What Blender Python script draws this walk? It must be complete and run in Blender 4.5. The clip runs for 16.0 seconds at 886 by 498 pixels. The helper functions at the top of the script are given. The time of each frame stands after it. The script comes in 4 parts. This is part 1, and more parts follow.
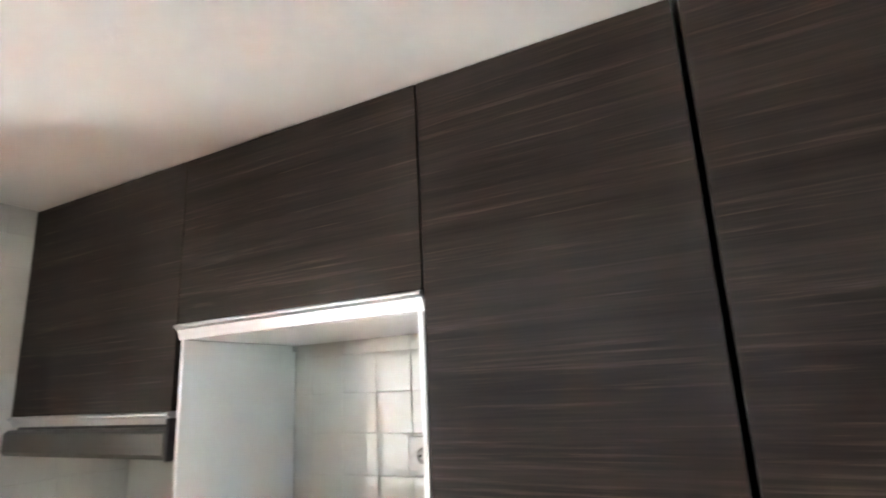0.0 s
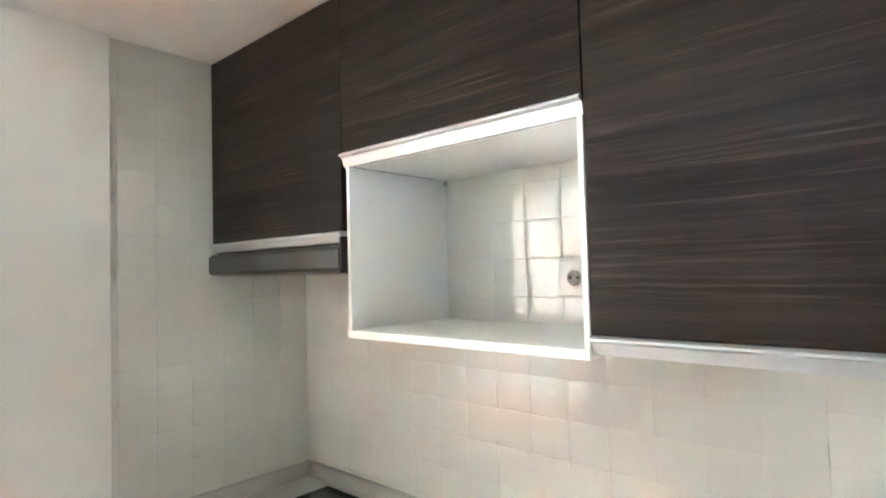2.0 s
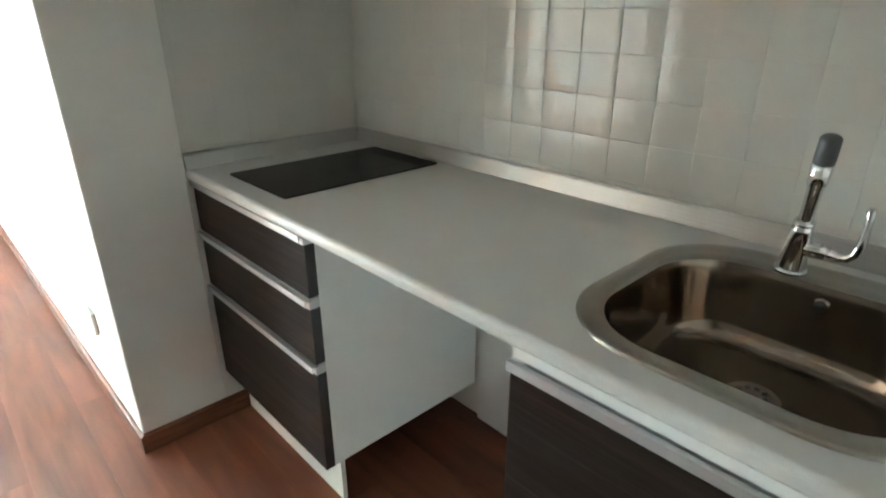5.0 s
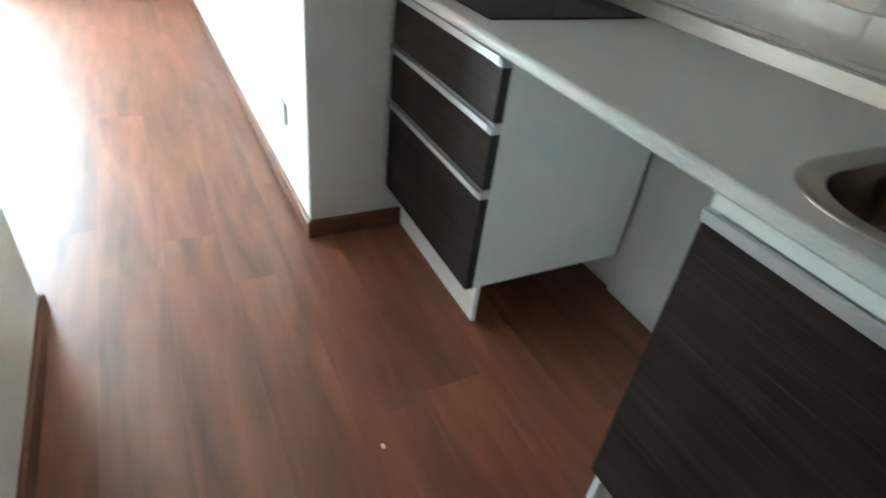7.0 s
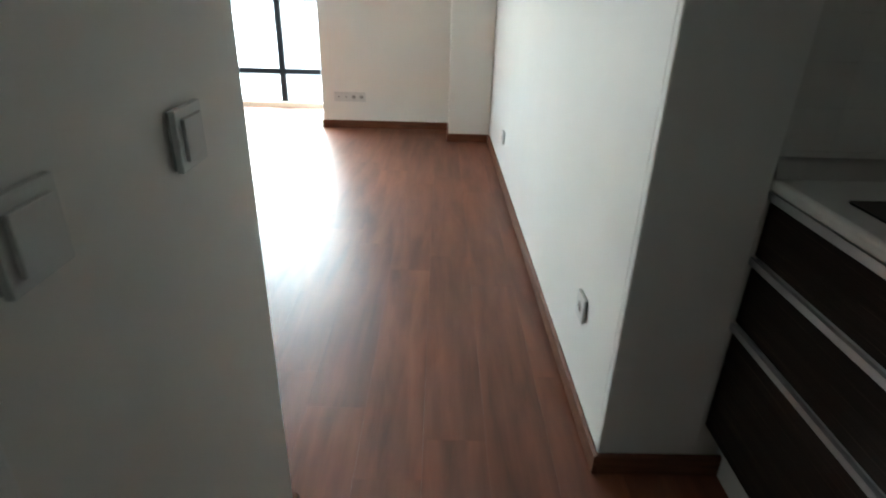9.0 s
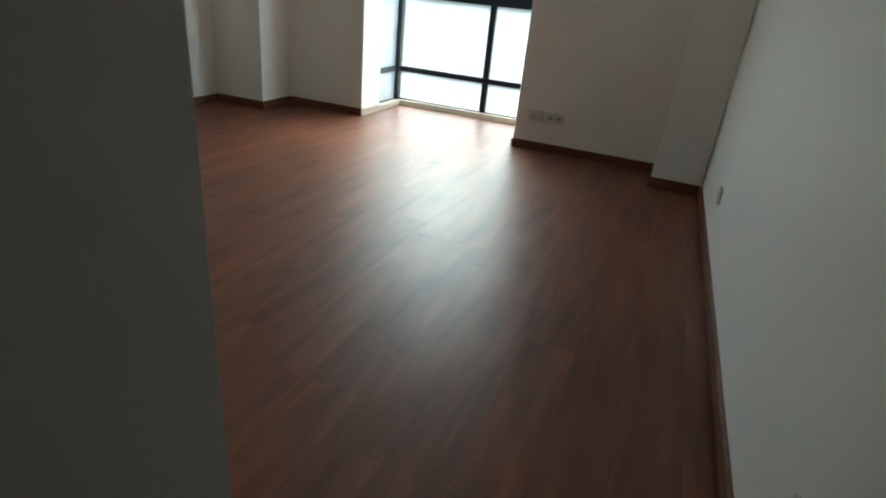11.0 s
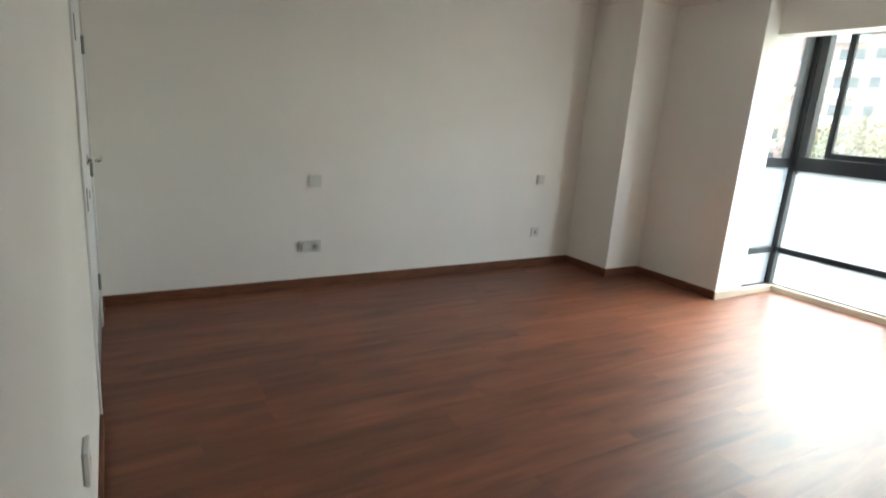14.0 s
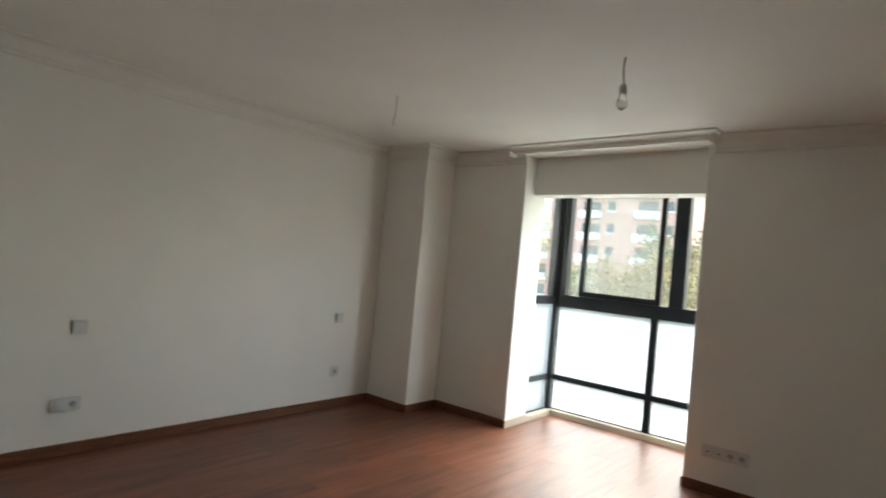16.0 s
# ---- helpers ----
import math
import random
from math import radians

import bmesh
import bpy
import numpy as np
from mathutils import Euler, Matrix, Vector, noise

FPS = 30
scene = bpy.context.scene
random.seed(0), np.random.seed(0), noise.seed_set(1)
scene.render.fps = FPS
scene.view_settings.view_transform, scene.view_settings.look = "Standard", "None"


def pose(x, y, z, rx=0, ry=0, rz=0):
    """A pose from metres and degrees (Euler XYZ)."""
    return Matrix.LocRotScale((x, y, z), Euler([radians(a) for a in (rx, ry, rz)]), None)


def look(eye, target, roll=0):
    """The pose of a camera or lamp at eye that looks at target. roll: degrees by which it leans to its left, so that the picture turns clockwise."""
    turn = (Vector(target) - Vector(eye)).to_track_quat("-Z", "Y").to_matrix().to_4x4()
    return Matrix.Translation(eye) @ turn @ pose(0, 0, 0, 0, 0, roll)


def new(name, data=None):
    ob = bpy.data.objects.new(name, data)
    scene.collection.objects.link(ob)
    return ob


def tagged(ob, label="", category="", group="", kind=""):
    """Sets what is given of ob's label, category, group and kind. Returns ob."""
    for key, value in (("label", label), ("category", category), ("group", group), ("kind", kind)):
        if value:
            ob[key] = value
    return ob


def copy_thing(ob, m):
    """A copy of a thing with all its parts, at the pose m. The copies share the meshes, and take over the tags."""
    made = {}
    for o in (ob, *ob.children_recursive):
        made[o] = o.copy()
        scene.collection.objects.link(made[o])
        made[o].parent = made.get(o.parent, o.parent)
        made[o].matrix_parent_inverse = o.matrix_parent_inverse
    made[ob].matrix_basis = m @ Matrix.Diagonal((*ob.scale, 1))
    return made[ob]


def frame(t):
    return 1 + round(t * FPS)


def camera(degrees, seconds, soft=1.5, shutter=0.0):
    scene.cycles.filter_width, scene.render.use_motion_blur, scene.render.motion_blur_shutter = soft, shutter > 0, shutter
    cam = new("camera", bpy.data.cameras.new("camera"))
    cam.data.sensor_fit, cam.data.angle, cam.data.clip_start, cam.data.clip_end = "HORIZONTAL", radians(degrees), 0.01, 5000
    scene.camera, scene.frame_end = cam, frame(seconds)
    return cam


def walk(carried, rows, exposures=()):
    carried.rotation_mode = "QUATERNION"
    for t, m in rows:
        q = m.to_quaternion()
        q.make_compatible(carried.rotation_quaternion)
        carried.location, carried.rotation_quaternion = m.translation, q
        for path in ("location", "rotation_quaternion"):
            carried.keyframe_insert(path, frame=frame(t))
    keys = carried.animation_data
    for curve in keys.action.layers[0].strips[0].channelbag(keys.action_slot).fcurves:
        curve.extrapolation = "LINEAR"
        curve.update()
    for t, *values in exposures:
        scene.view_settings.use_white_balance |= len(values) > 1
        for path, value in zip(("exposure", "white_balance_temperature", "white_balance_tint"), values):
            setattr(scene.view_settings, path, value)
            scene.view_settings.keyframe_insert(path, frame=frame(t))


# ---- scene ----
cam = camera(76.3, 16.0, 1.8, 0.35)
PATH = [
    (0, (1.786, -1.174, 1.735), (0.868, 0.537, 2.213), -2.8),
    (0.5, (1.764, -1.198, 1.717), (0.624, 0.394, 2.127), -2.9),
    (1, (1.773, -1.207, 1.686), (0.504, 0.31, 1.989), -2.1),
    (1.5, (1.763, -1.204, 1.649), (0.432, 0.278, 1.839), -1.6),
    (2, (1.742, -1.196, 1.614), (0.407, 0.292, 1.688), -1.5),
    (2.5, (1.729, -1.19, 1.571), (0.38, 0.285, 1.51), -1.7),
    (3, (1.724, -1.191, 1.51), (0.342, 0.235, 1.269), -1.4),
    (3.5, (1.725, -1.201, 1.467), (0.303, 0.149, 1.073), -1.5),
    (4, (1.744, -1.215, 1.43), (0.326, 0.1, 0.92), -0.8),
    (4.5, (1.755, -1.226, 1.395), (0.384, 0.076, 0.743), 0.1),
    (4.7, (1.759, -1.22, 1.371), (0.406, 0.071, 0.662), -0.2),
    (6.8, (1.795, -1.353, 1.244), (0.453, -0.431, 0.081), 7.7),
    (7, (1.764, -1.37, 1.246), (0.358, -0.545, 0.086), 7.7),
    (7.5, (1.646, -1.366, 1.265), (0.14, -0.797, 0.078), 6.3),
    (8, (1.555, -1.412, 1.263), (-0.076, -1.037, 0.168), 6.4),
    (8.5, (1.422, -1.424, 1.288), (-0.321, -1.224, 0.328), 3.6),
    (10.8, (0.657, -1.306, 1.22), (-1.075, -1.865, 0.39), 4.9),
    (11, (0.633, -1.336, 1.194), (-1.075, -1.947, 0.353), 5.8),
    (11.5, (0.457, -1.343, 1.254), (-1.094, -2.234, 0.358), 5.5),
    (12, (0.266, -1.234, 1.258), (-1.027, -2.48, 0.376), 6.9),
    (12.5, (0.135, -1.237, 1.209), (-0.967, -2.639, 0.304), 5.0),
    (13, (0.089, -1.373, 1.257), (-0.945, -2.851, 0.393), 5.6),
    (13.5, (0.08, -1.398, 1.298), (-0.922, -2.993, 0.627), 5.4),
    (14, (0.107, -1.386, 1.329), (-0.909, -3.044, 0.861), 4.3),
    (14.5, (0.133, -1.364, 1.321), (-0.962, -3.026, 1.115), 4.1),
    (15, (0.156, -1.352, 1.347), (-1.026, -2.965, 1.302), 3.5),
    (15.5, (0.16, -1.354, 1.386), (-1.176, -2.842, 1.428), 4.6),
    (16, (0.118, -1.348, 1.404), (-1.42, -2.626, 1.449), 5.3),
]
EXPO = [(0.0, 8.52, 6600, 8), (1.5, 8.68, 6600, 7), (2.2, 8.78, 6550, 5), (3.0, 8.45, 6500, 4), (3.5, 8.05, 6500, 1), (4.5, 7.7, 6500, 0), (7.0, 7.4, 5900, -8), (7.5, 6.65, 6000, -8), (8.0, 6.15, 6150, -5), (8.5, 5.87, 6150, -1),
        (11.0, 3.6, 6400, -4), (12.0, 4.12, 6300, -5), (12.5, 4.3, 6350, -6), (13.0, 4.5, 6450, 1), (13.5, 4.38, 6550, 2), (14.5, 4.05, 6900, 6), (15.5, 3.80, 6950, 6), (16.0, 3.7, 6950, 4)]
walk(cam, [(t, look(eye, target, roll)) for t, eye, target, roll in PATH], EXPO)

# ---------- world and light ----------
world = bpy.data.worlds.new("world")
scene.world = world
world.use_nodes = True
wn = world.node_tree
sky = wn.nodes.new("ShaderNodeTexSky")
sky.sky_type = "NISHITA"
sky.sun_disc = False
sky.sun_elevation = radians(55)
sky.sun_rotation = radians(-90)
sky.air_density, sky.dust_density, sky.ozone_density = 1.0, 4.0, 1.0
wn.links.new(sky.outputs[0], wn.nodes["Background"].inputs[0])
wn.nodes["Background"].inputs[1].default_value = 0.15

sun_data = bpy.data.lights.new("sun", "SUN")
sun_data.energy, sun_data.angle, sun_data.color = 0.75, radians(60), (1.0, 0.98, 0.95)
sun = new("sun", sun_data)
sun.matrix_world = look((-12, -4, 17), (0, -2, 0))

# daylight of the frosted lower panes of the bay, in the window's opening
pane_light = bpy.data.lights.new("window_daylight", "AREA")
pane_light.shape, pane_light.size, pane_light.size_y = "RECTANGLE", 1.55, 0.98
pane_light.energy, pane_light.color = 1.95, (0.85, 0.94, 1.0)
daylight = new("window_daylight", pane_light)
daylight.matrix_world = look((-5.012, -3.255, 0.56), (0.0, -3.255, 0.56))
# the same in the glazed returns of the bay
for y, way, power in ((-2.437, -1, 0.55), (-4.073, 1, 0.25)):
    side_light = bpy.data.lights.new("window_daylight", "AREA")
    side_light.shape, side_light.size, side_light.size_y = "RECTANGLE", 0.42, 0.98
    side_light.energy, side_light.color = power, (0.85, 0.94, 1.0)
    new("window_daylight", side_light).matrix_world = look((-4.735, y, 0.56), (-4.735, y + way, 0.56))

# ---------- materials ----------
MATS = {}


def mat(name, color, rough=0.5, metal=0.0, spec=0.5, coat=0.0):
    m = bpy.data.materials.new(name)
    m.use_nodes = True
    b = m.node_tree.nodes["Principled BSDF"]
    b.inputs["Base Color"].default_value = (*color, 1)
    b.inputs["Roughness"].default_value = rough
    b.inputs["Metallic"].default_value = metal
    b.inputs["Specular IOR Level"].default_value = spec
    b.inputs["Coat Weight"].default_value = coat
    b.inputs["Coat Roughness"].default_value = 0.08
    MATS[name] = m
    return m


def node(m, kind, **values):
    n = m.node_tree.nodes.new(kind)
    for k, v in values.items():
        n.inputs[k].default_value = v
    return n


def link(m, a, b):
    m.node_tree.links.new(a, b)


def bsdf(m):
    return m.node_tree.nodes["Principled BSDF"]


def coords(m, scale=(1, 1, 1), shift=False):
    """Object coordinates in metres, scaled; shift moves them by the piece's own random number."""
    tc = node(m, "ShaderNodeTexCoord")
    src = tc.outputs["Object"]
    if shift:
        info = node(m, "ShaderNodeObjectInfo")
        mul = node(m, "ShaderNodeMath")
        mul.operation = "MULTIPLY"
        mul.inputs[1].default_value = 61.7
        link(m, info.outputs["Random"], mul.inputs[0])
        add = node(m, "ShaderNodeVectorMath")
        add.operation = "ADD"
        link(m, src, add.inputs[0])
        link(m, mul.outputs[0], add.inputs[1])
        src = add.outputs[0]
    mp = node(m, "ShaderNodeMapping")
    mp.inputs["Scale"].default_value = scale
    link(m, src, mp.inputs["Vector"])
    return mp.outputs[0]


def noise_tex(m, vec, scale, detail=4.0, rough=0.55, dist=0.0):
    n = node(m, "ShaderNodeTexNoise", Scale=scale, Detail=detail, Roughness=rough, Distortion=dist)
    link(m, vec, n.inputs["Vector"])
    return n.outputs["Fac"]


def ramp(m, fac, stops):
    r = node(m, "ShaderNodeValToRGB")
    els = r.color_ramp.elements
    while len(els) < len(stops):
        els.new(0.5)
    for e, (p, c) in zip(els, stops):
        e.position, e.color = p, (*c, 1)
    link(m, fac, r.inputs["Fac"])
    return r.outputs["Color"]


def mix(m, a, b, fac, mode="MIX"):
    n = node(m, "ShaderNodeMix")
    n.data_type, n.blend_type = "RGBA", mode
    for sock, v in ((n.inputs[0], fac), (n.inputs[6], a), (n.inputs[7], b)):
        if isinstance(v, (int, float)):
            sock.default_value = v
        elif isinstance(v, tuple):
            sock.default_value = (*v, 1)
        else:
            link(m, v, sock)
    return n.outputs[2]


def bump(m, height, strength=0.2, distance=0.002):
    b = node(m, "ShaderNodeBump", Strength=strength, Distance=distance)
    link(m, height, b.inputs["Height"])
    link(m, b.outputs[0], bsdf(m).inputs["Normal"])


def span(m, fac, lo, hi):
    r = node(m, "ShaderNodeMapRange")
    r.inputs["To Min"].default_value, r.inputs["To Max"].default_value = lo, hi
    link(m, fac, r.inputs["Value"])
    return r.outputs[0]


def paint(name, color, rough=0.6, grain=0.12):
    """Rolled wall paint: faint orange-peel and slow tone changes."""
    m = mat(name, color, rough)
    v = coords(m)
    big = noise_tex(m, v, 1.3, 3)
    dark = tuple(c * 0.94 for c in color)
    link(m, ramp(m, big, [(0.3, dark), (0.7, color)]), bsdf(m).inputs["Base Color"])
    bump(m, noise_tex(m, v, 170, 3), grain, 0.0015)
    return m


WALL = paint("wall_paint", (0.84, 0.82, 0.775))
CEIL = paint("ceiling_paint", (0.84, 0.805, 0.755), 0.7, 0.06)
KCOL = paint("column_paint", (0.78, 0.765, 0.73))
TRIMW = paint("cornice_plaster", (0.80, 0.77, 0.72), 0.6, 0.05)
DOORW = paint("door_lacquer", (0.80, 0.80, 0.79), 0.35, 0.03)


def wood_floor():
    m = mat("floor_laminate", (0.2, 0.08, 0.05), 0.4, 0.0, 0.15)
    info = node(m, "ShaderNodeObjectInfo")
    v = coords(m, (0.55, 4.2, 4.2), True)
    v2 = coords(m, (1.6, 60.0, 60.0), True)
    v3 = coords(m, (0.8, 2.6, 1.0), True)
    grain = noise_tex(m, v, 3.2, 5, 0.55, 0.35)
    fine = noise_tex(m, v2, 2.5, 3, 0.6)
    cloud = noise_tex(m, v3, 2.2, 3, 0.5, 0.3)
    base = ramp(m, grain, [(0.28, (0.112, 0.033, 0.014)), (0.42, (0.166, 0.051, 0.023)), (0.57, (0.212, 0.068, 0.031)), (0.76, (0.268, 0.093, 0.044))])
    tone = ramp(m, info.outputs["Random"], [(0.0, (0.82, 0.81, 0.81)), (0.5, (0.95, 0.94, 0.94)), (1.0, (1.10, 1.10, 1.09))])
    col = mix(m, base, tone, 1.0, "MULTIPLY")
    col = mix(m, col, ramp(m, cloud, [(0.3, (0.80, 0.79, 0.79)), (0.7, (1.10, 1.10, 1.10))]), 0.8, "MULTIPLY")
    col = mix(m, col, ramp(m, fine, [(0.3, (0.85, 0.85, 0.85)), (0.6, (1.04, 1.04, 1.04))]), 0.22, "MULTIPLY")
    link(m, col, bsdf(m).inputs["Base Color"])
    link(m, span(m, grain, 0.70, 0.60), bsdf(m).inputs["Roughness"])
    bsdf(m).inputs["Coat Weight"].default_value = 0.8
    link(m, span(m, cloud, 0.45, 0.34), bsdf(m).inputs["Coat Roughness"])
    bump(m, fine, 0.10, 0.0008)
    return m


FLOOR = wood_floor()


def wood_skirt():
    m = mat("skirting_wood", (0.2, 0.1, 0.06), 0.55, 0.0, 0.25)
    v = coords(m, (3, 3, 40))
    g = noise_tex(m, v, 2.0, 5, 0.6, 0.4)
    link(m, ramp(m, g, [(0.3, (0.100, 0.037, 0.019)), (0.7, (0.205, 0.082, 0.043))]), bsdf(m).inputs["Base Color"])
    bump(m, g, 0.08, 0.0006)
    return m


SKIRT = wood_skirt()


def dark_wood(name, stretch):
    """Dark laminate with fine pale streaks along the grain."""
    m = mat(name, (0.03, 0.02, 0.018), 0.42, 0.0, 0.11)
    v = coords(m, stretch)
    broad = noise_tex(m, coords(m, tuple(s * 0.3 for s in stretch)), 1.6, 4, 0.6, 0.3)
    streak = noise_tex(m, v, 4.0, 5, 0.65, 0.2)
    thin = noise_tex(m, coords(m, tuple(s * 2.6 for s in stretch)), 4.0, 3, 0.6, 0.1)
    base = ramp(m, broad, [(0.3, (0.0135, 0.009, 0.0073)), (0.5, (0.0235, 0.0165, 0.0138)), (0.72, (0.037, 0.0265, 0.022))])
    lines = ramp(m, streak, [(0.54, (0, 0, 0)), (0.61, (0.019, 0.013, 0.0102)), (0.75, (0.078, 0.055, 0.043))])
    col = mix(m, base, lines, 0.65, "ADD")
    col = mix(m, col, ramp(m, thin, [(0.35, (0.68, 0.68, 0.68)), (0.6, (1.12, 1.12, 1.12))]), 0.7, "MULTIPLY")
    link(m, col, bsdf(m).inputs["Base Color"])
    link(m, span(m, thin, 0.42, 0.58), bsdf(m).inputs["Roughness"])
    bump(m, thin, 0.15, 0.0006)
    return m


DARK = dark_wood("dark_streaked_laminate", (0.75, 13, 32))
EDGE = mat("dark_edge_band", (0.012, 0.010, 0.012), 0.4)


def laminate(name, color, rough):
    m = mat(name, color, rough)
    v = coords(m)
    link(m, ramp(m, noise_tex(m, v, 2.0, 3), [(0.3, tuple(c * 0.95 for c in color)), (0.7, color)]), bsdf(m).inputs["Base Color"])
    bump(m, noise_tex(m, v, 400, 2), 0.05, 0.0004)
    return m


MELA = laminate("white_melamine", (0.83, 0.84, 0.82), 0.45)
TOP = laminate("worktop_laminate", (0.64, 0.632, 0.61), 0.38)


def brushed(name, color, rough, stretch, amount=0.06):
    m = mat(name, color, rough, 1.0)
    v = coords(m, stretch)
    g = noise_tex(m, v, 3.0, 4, 0.6)
    link(m, span(m, g, rough - 0.08, rough + 0.12), bsdf(m).inputs["Roughness"])
    link(m, ramp(m, g, [(0.3, tuple(c * 0.88 for c in color)), (0.7, color)]), bsdf(m).inputs["Base Color"])
    bump(m, g, amount, 0.0005)
    return m


ALU = brushed("satin_aluminium", (0.60, 0.61, 0.625), 0.55, (1, 90, 90), 0.01)
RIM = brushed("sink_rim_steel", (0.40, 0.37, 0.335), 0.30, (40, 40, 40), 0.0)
# bowl steel is set darker and browner than the rim
STEEL = mat("dark_polished_bowl_steel", (0.235, 0.195, 0.16), 0.13, 1.0)
UPAL = brushed("upstand_aluminium", (0.50, 0.49, 0.475), 0.34, (1, 90, 90), 0.01)
HOODM = brushed("hood_steel", (0.125, 0.122, 0.115), 0.34, (1, 60, 60))
CHROME = mat("chrome", (0.78, 0.79, 0.80), 0.07, 1.0)
GREYP = mat("grey_plastic", (0.22, 0.22, 0.22), 0.5)
BLACKG = mat("black_glass", (0.009, 0.008, 0.008), 0.09, 0.0, 0.14)
# black for flat discs that stand for the shade inside holes
DARKIN = mat("hole_shade_black", (0.01, 0.01, 0.01), 0.6)
WPLAS = mat("white_plastic", (0.65, 0.65, 0.62), 0.35)
GPLAS = mat("grey_plastic_parts", (0.40, 0.40, 0.38), 0.4)
FOOT_GREY = brushed("grey_foot_metal", (0.45, 0.47, 0.49), 0.45, (60, 2, 60))
FRAME = mat("anthracite_aluminium", (0.008, 0.009, 0.011), 0.55, 0.0, 0.15)
SILL = laminate("stone_kerb", (0.48, 0.40, 0.31), 0.5)
GROUT = paint("grout", (0.625, 0.605, 0.565), 0.8, 0.1)


def tile_glaze():
    m = mat("glazed_tile", (0.70, 0.65, 0.58), 0.03, 0.0, 0.75)
    bsdf(m).inputs["IOR"].default_value = 1.54
    info = node(m, "ShaderNodeObjectInfo")
    link(m, ramp(m, info.outputs["Random"], [(0.0, (0.652, 0.635, 0.592)), (1.0, (0.664, 0.647, 0.604))]), bsdf(m).inputs["Base Color"])
    v = coords(m, (1, 1, 1), True)
    h = noise_tex(m, v, 15, 2, 0.5)
    bump(m, h, 0.06, 0.0035)
    return m


TILE = tile_glaze()


def clear_glass():
    """Window glass; a thin translucent veil scatters daylight to imitate glare haze outside."""
    m = bpy.data.materials.new("window_glass")
    m.use_nodes = True
    t = m.node_tree
    out = t.nodes["Material Output"]
    tp = t.nodes.new("ShaderNodeBsdfTransparent")
    tp.inputs[0].default_value = (0.93, 0.96, 0.95, 1)
    tr = t.nodes.new("ShaderNodeBsdfTranslucent")
    tr.inputs[0].default_value = (0.85, 0.87, 0.87, 1)
    gl = t.nodes.new("ShaderNodeBsdfGlossy")
    gl.inputs["Roughness"].default_value = 0.02
    lw = t.nodes.new("ShaderNodeLayerWeight")
    lw.inputs["Blend"].default_value = 0.5
    pw = t.nodes.new("ShaderNodeMath")
    pw.operation = "POWER"
    pw.inputs[1].default_value = 5.0
    fr = t.nodes.new("ShaderNodeMath")
    fr.operation = "MULTIPLY_ADD"
    fr.inputs[1].default_value, fr.inputs[2].default_value = 0.9, 0.04
    t.links.new(lw.outputs["Facing"], pw.inputs[0])
    t.links.new(pw.outputs[0], fr.inputs[0])
    veil = t.nodes.new("ShaderNodeMixShader")
    veil.inputs[0].default_value = 0.015
    mx = t.nodes.new("ShaderNodeMixShader")
    t.links.new(tp.outputs[0], veil.inputs[1])
    t.links.new(tr.outputs[0], veil.inputs[2])
    t.links.new(fr.outputs[0], mx.inputs[0])
    t.links.new(veil.outputs[0], mx.inputs[1])
    t.links.new(gl.outputs[0], mx.inputs[2])
    t.links.new(mx.outputs[0], out.inputs[0])
    return m


GLASS = clear_glass()


def opal_glass():
    """White film on the lower panes: lets daylight through and scatters it."""
    m = bpy.data.materials.new("frosted_glass")
    m.use_nodes = True
    t = m.node_tree
    out = t.nodes["Material Output"]
    tr = t.nodes.new("ShaderNodeBsdfTranslucent")
    tr.inputs[0].default_value = (0.42, 0.45, 0.47, 1)
    gl = t.nodes.new("ShaderNodeBsdfGlossy")
    gl.inputs["Roughness"].default_value = 0.15
    mx = t.nodes.new("ShaderNodeMixShader")
    mx.inputs[0].default_value = 0.05
    t.links.new(tr.outputs[0], mx.inputs[1])
    t.links.new(gl.outputs[0], mx.inputs[2])
    t.links.new(mx.outputs[0], out.inputs[0])
    return m


OPAL = opal_glass()

# ---------- building helpers ----------


def finish(name, bm, material, at=(0, 0, 0), parent=None, smooth=False):
    me = bpy.data.meshes.new(name)
    bmesh.ops.recalc_face_normals(bm, faces=bm.faces)
    bm.to_mesh(me)
    bm.free()
    if smooth:
        me.polygons.foreach_set("use_smooth", [True] * len(me.polygons))
    if material:
        me.materials.append(material)
    ob = new(name, me)
    put(ob, at, parent)
    return ob


def put(ob, at, parent):
    base = Vector(at)
    if parent is not None:
        p = parent
        while p is not None:
            base = base - p.location
            p = p.parent
        ob.parent = parent
    ob.location = base


def box(name, lo, hi, material, parent=None, bevel=0.0015, segs=1):
    lo, hi = [min(a, b) for a, b in zip(lo, hi)], [max(a, b) for a, b in zip(lo, hi)]
    c = [(a + b) / 2 for a, b in zip(lo, hi)]
    bm = bmesh.new()
    bmesh.ops.create_cube(bm, size=1)
    for v in bm.verts:
        v.co = Vector([v.co[i] * (hi[i] - lo[i]) for i in range(3)])
    if bevel:
        bevel = min(bevel, 0.45 * min(hi[i] - lo[i] for i in range(3)))
        bmesh.ops.bevel(bm, geom=bm.edges[:], offset=bevel, segments=segs, profile=0.5, affect="EDGES")
    return finish(name, bm, material, c, parent)


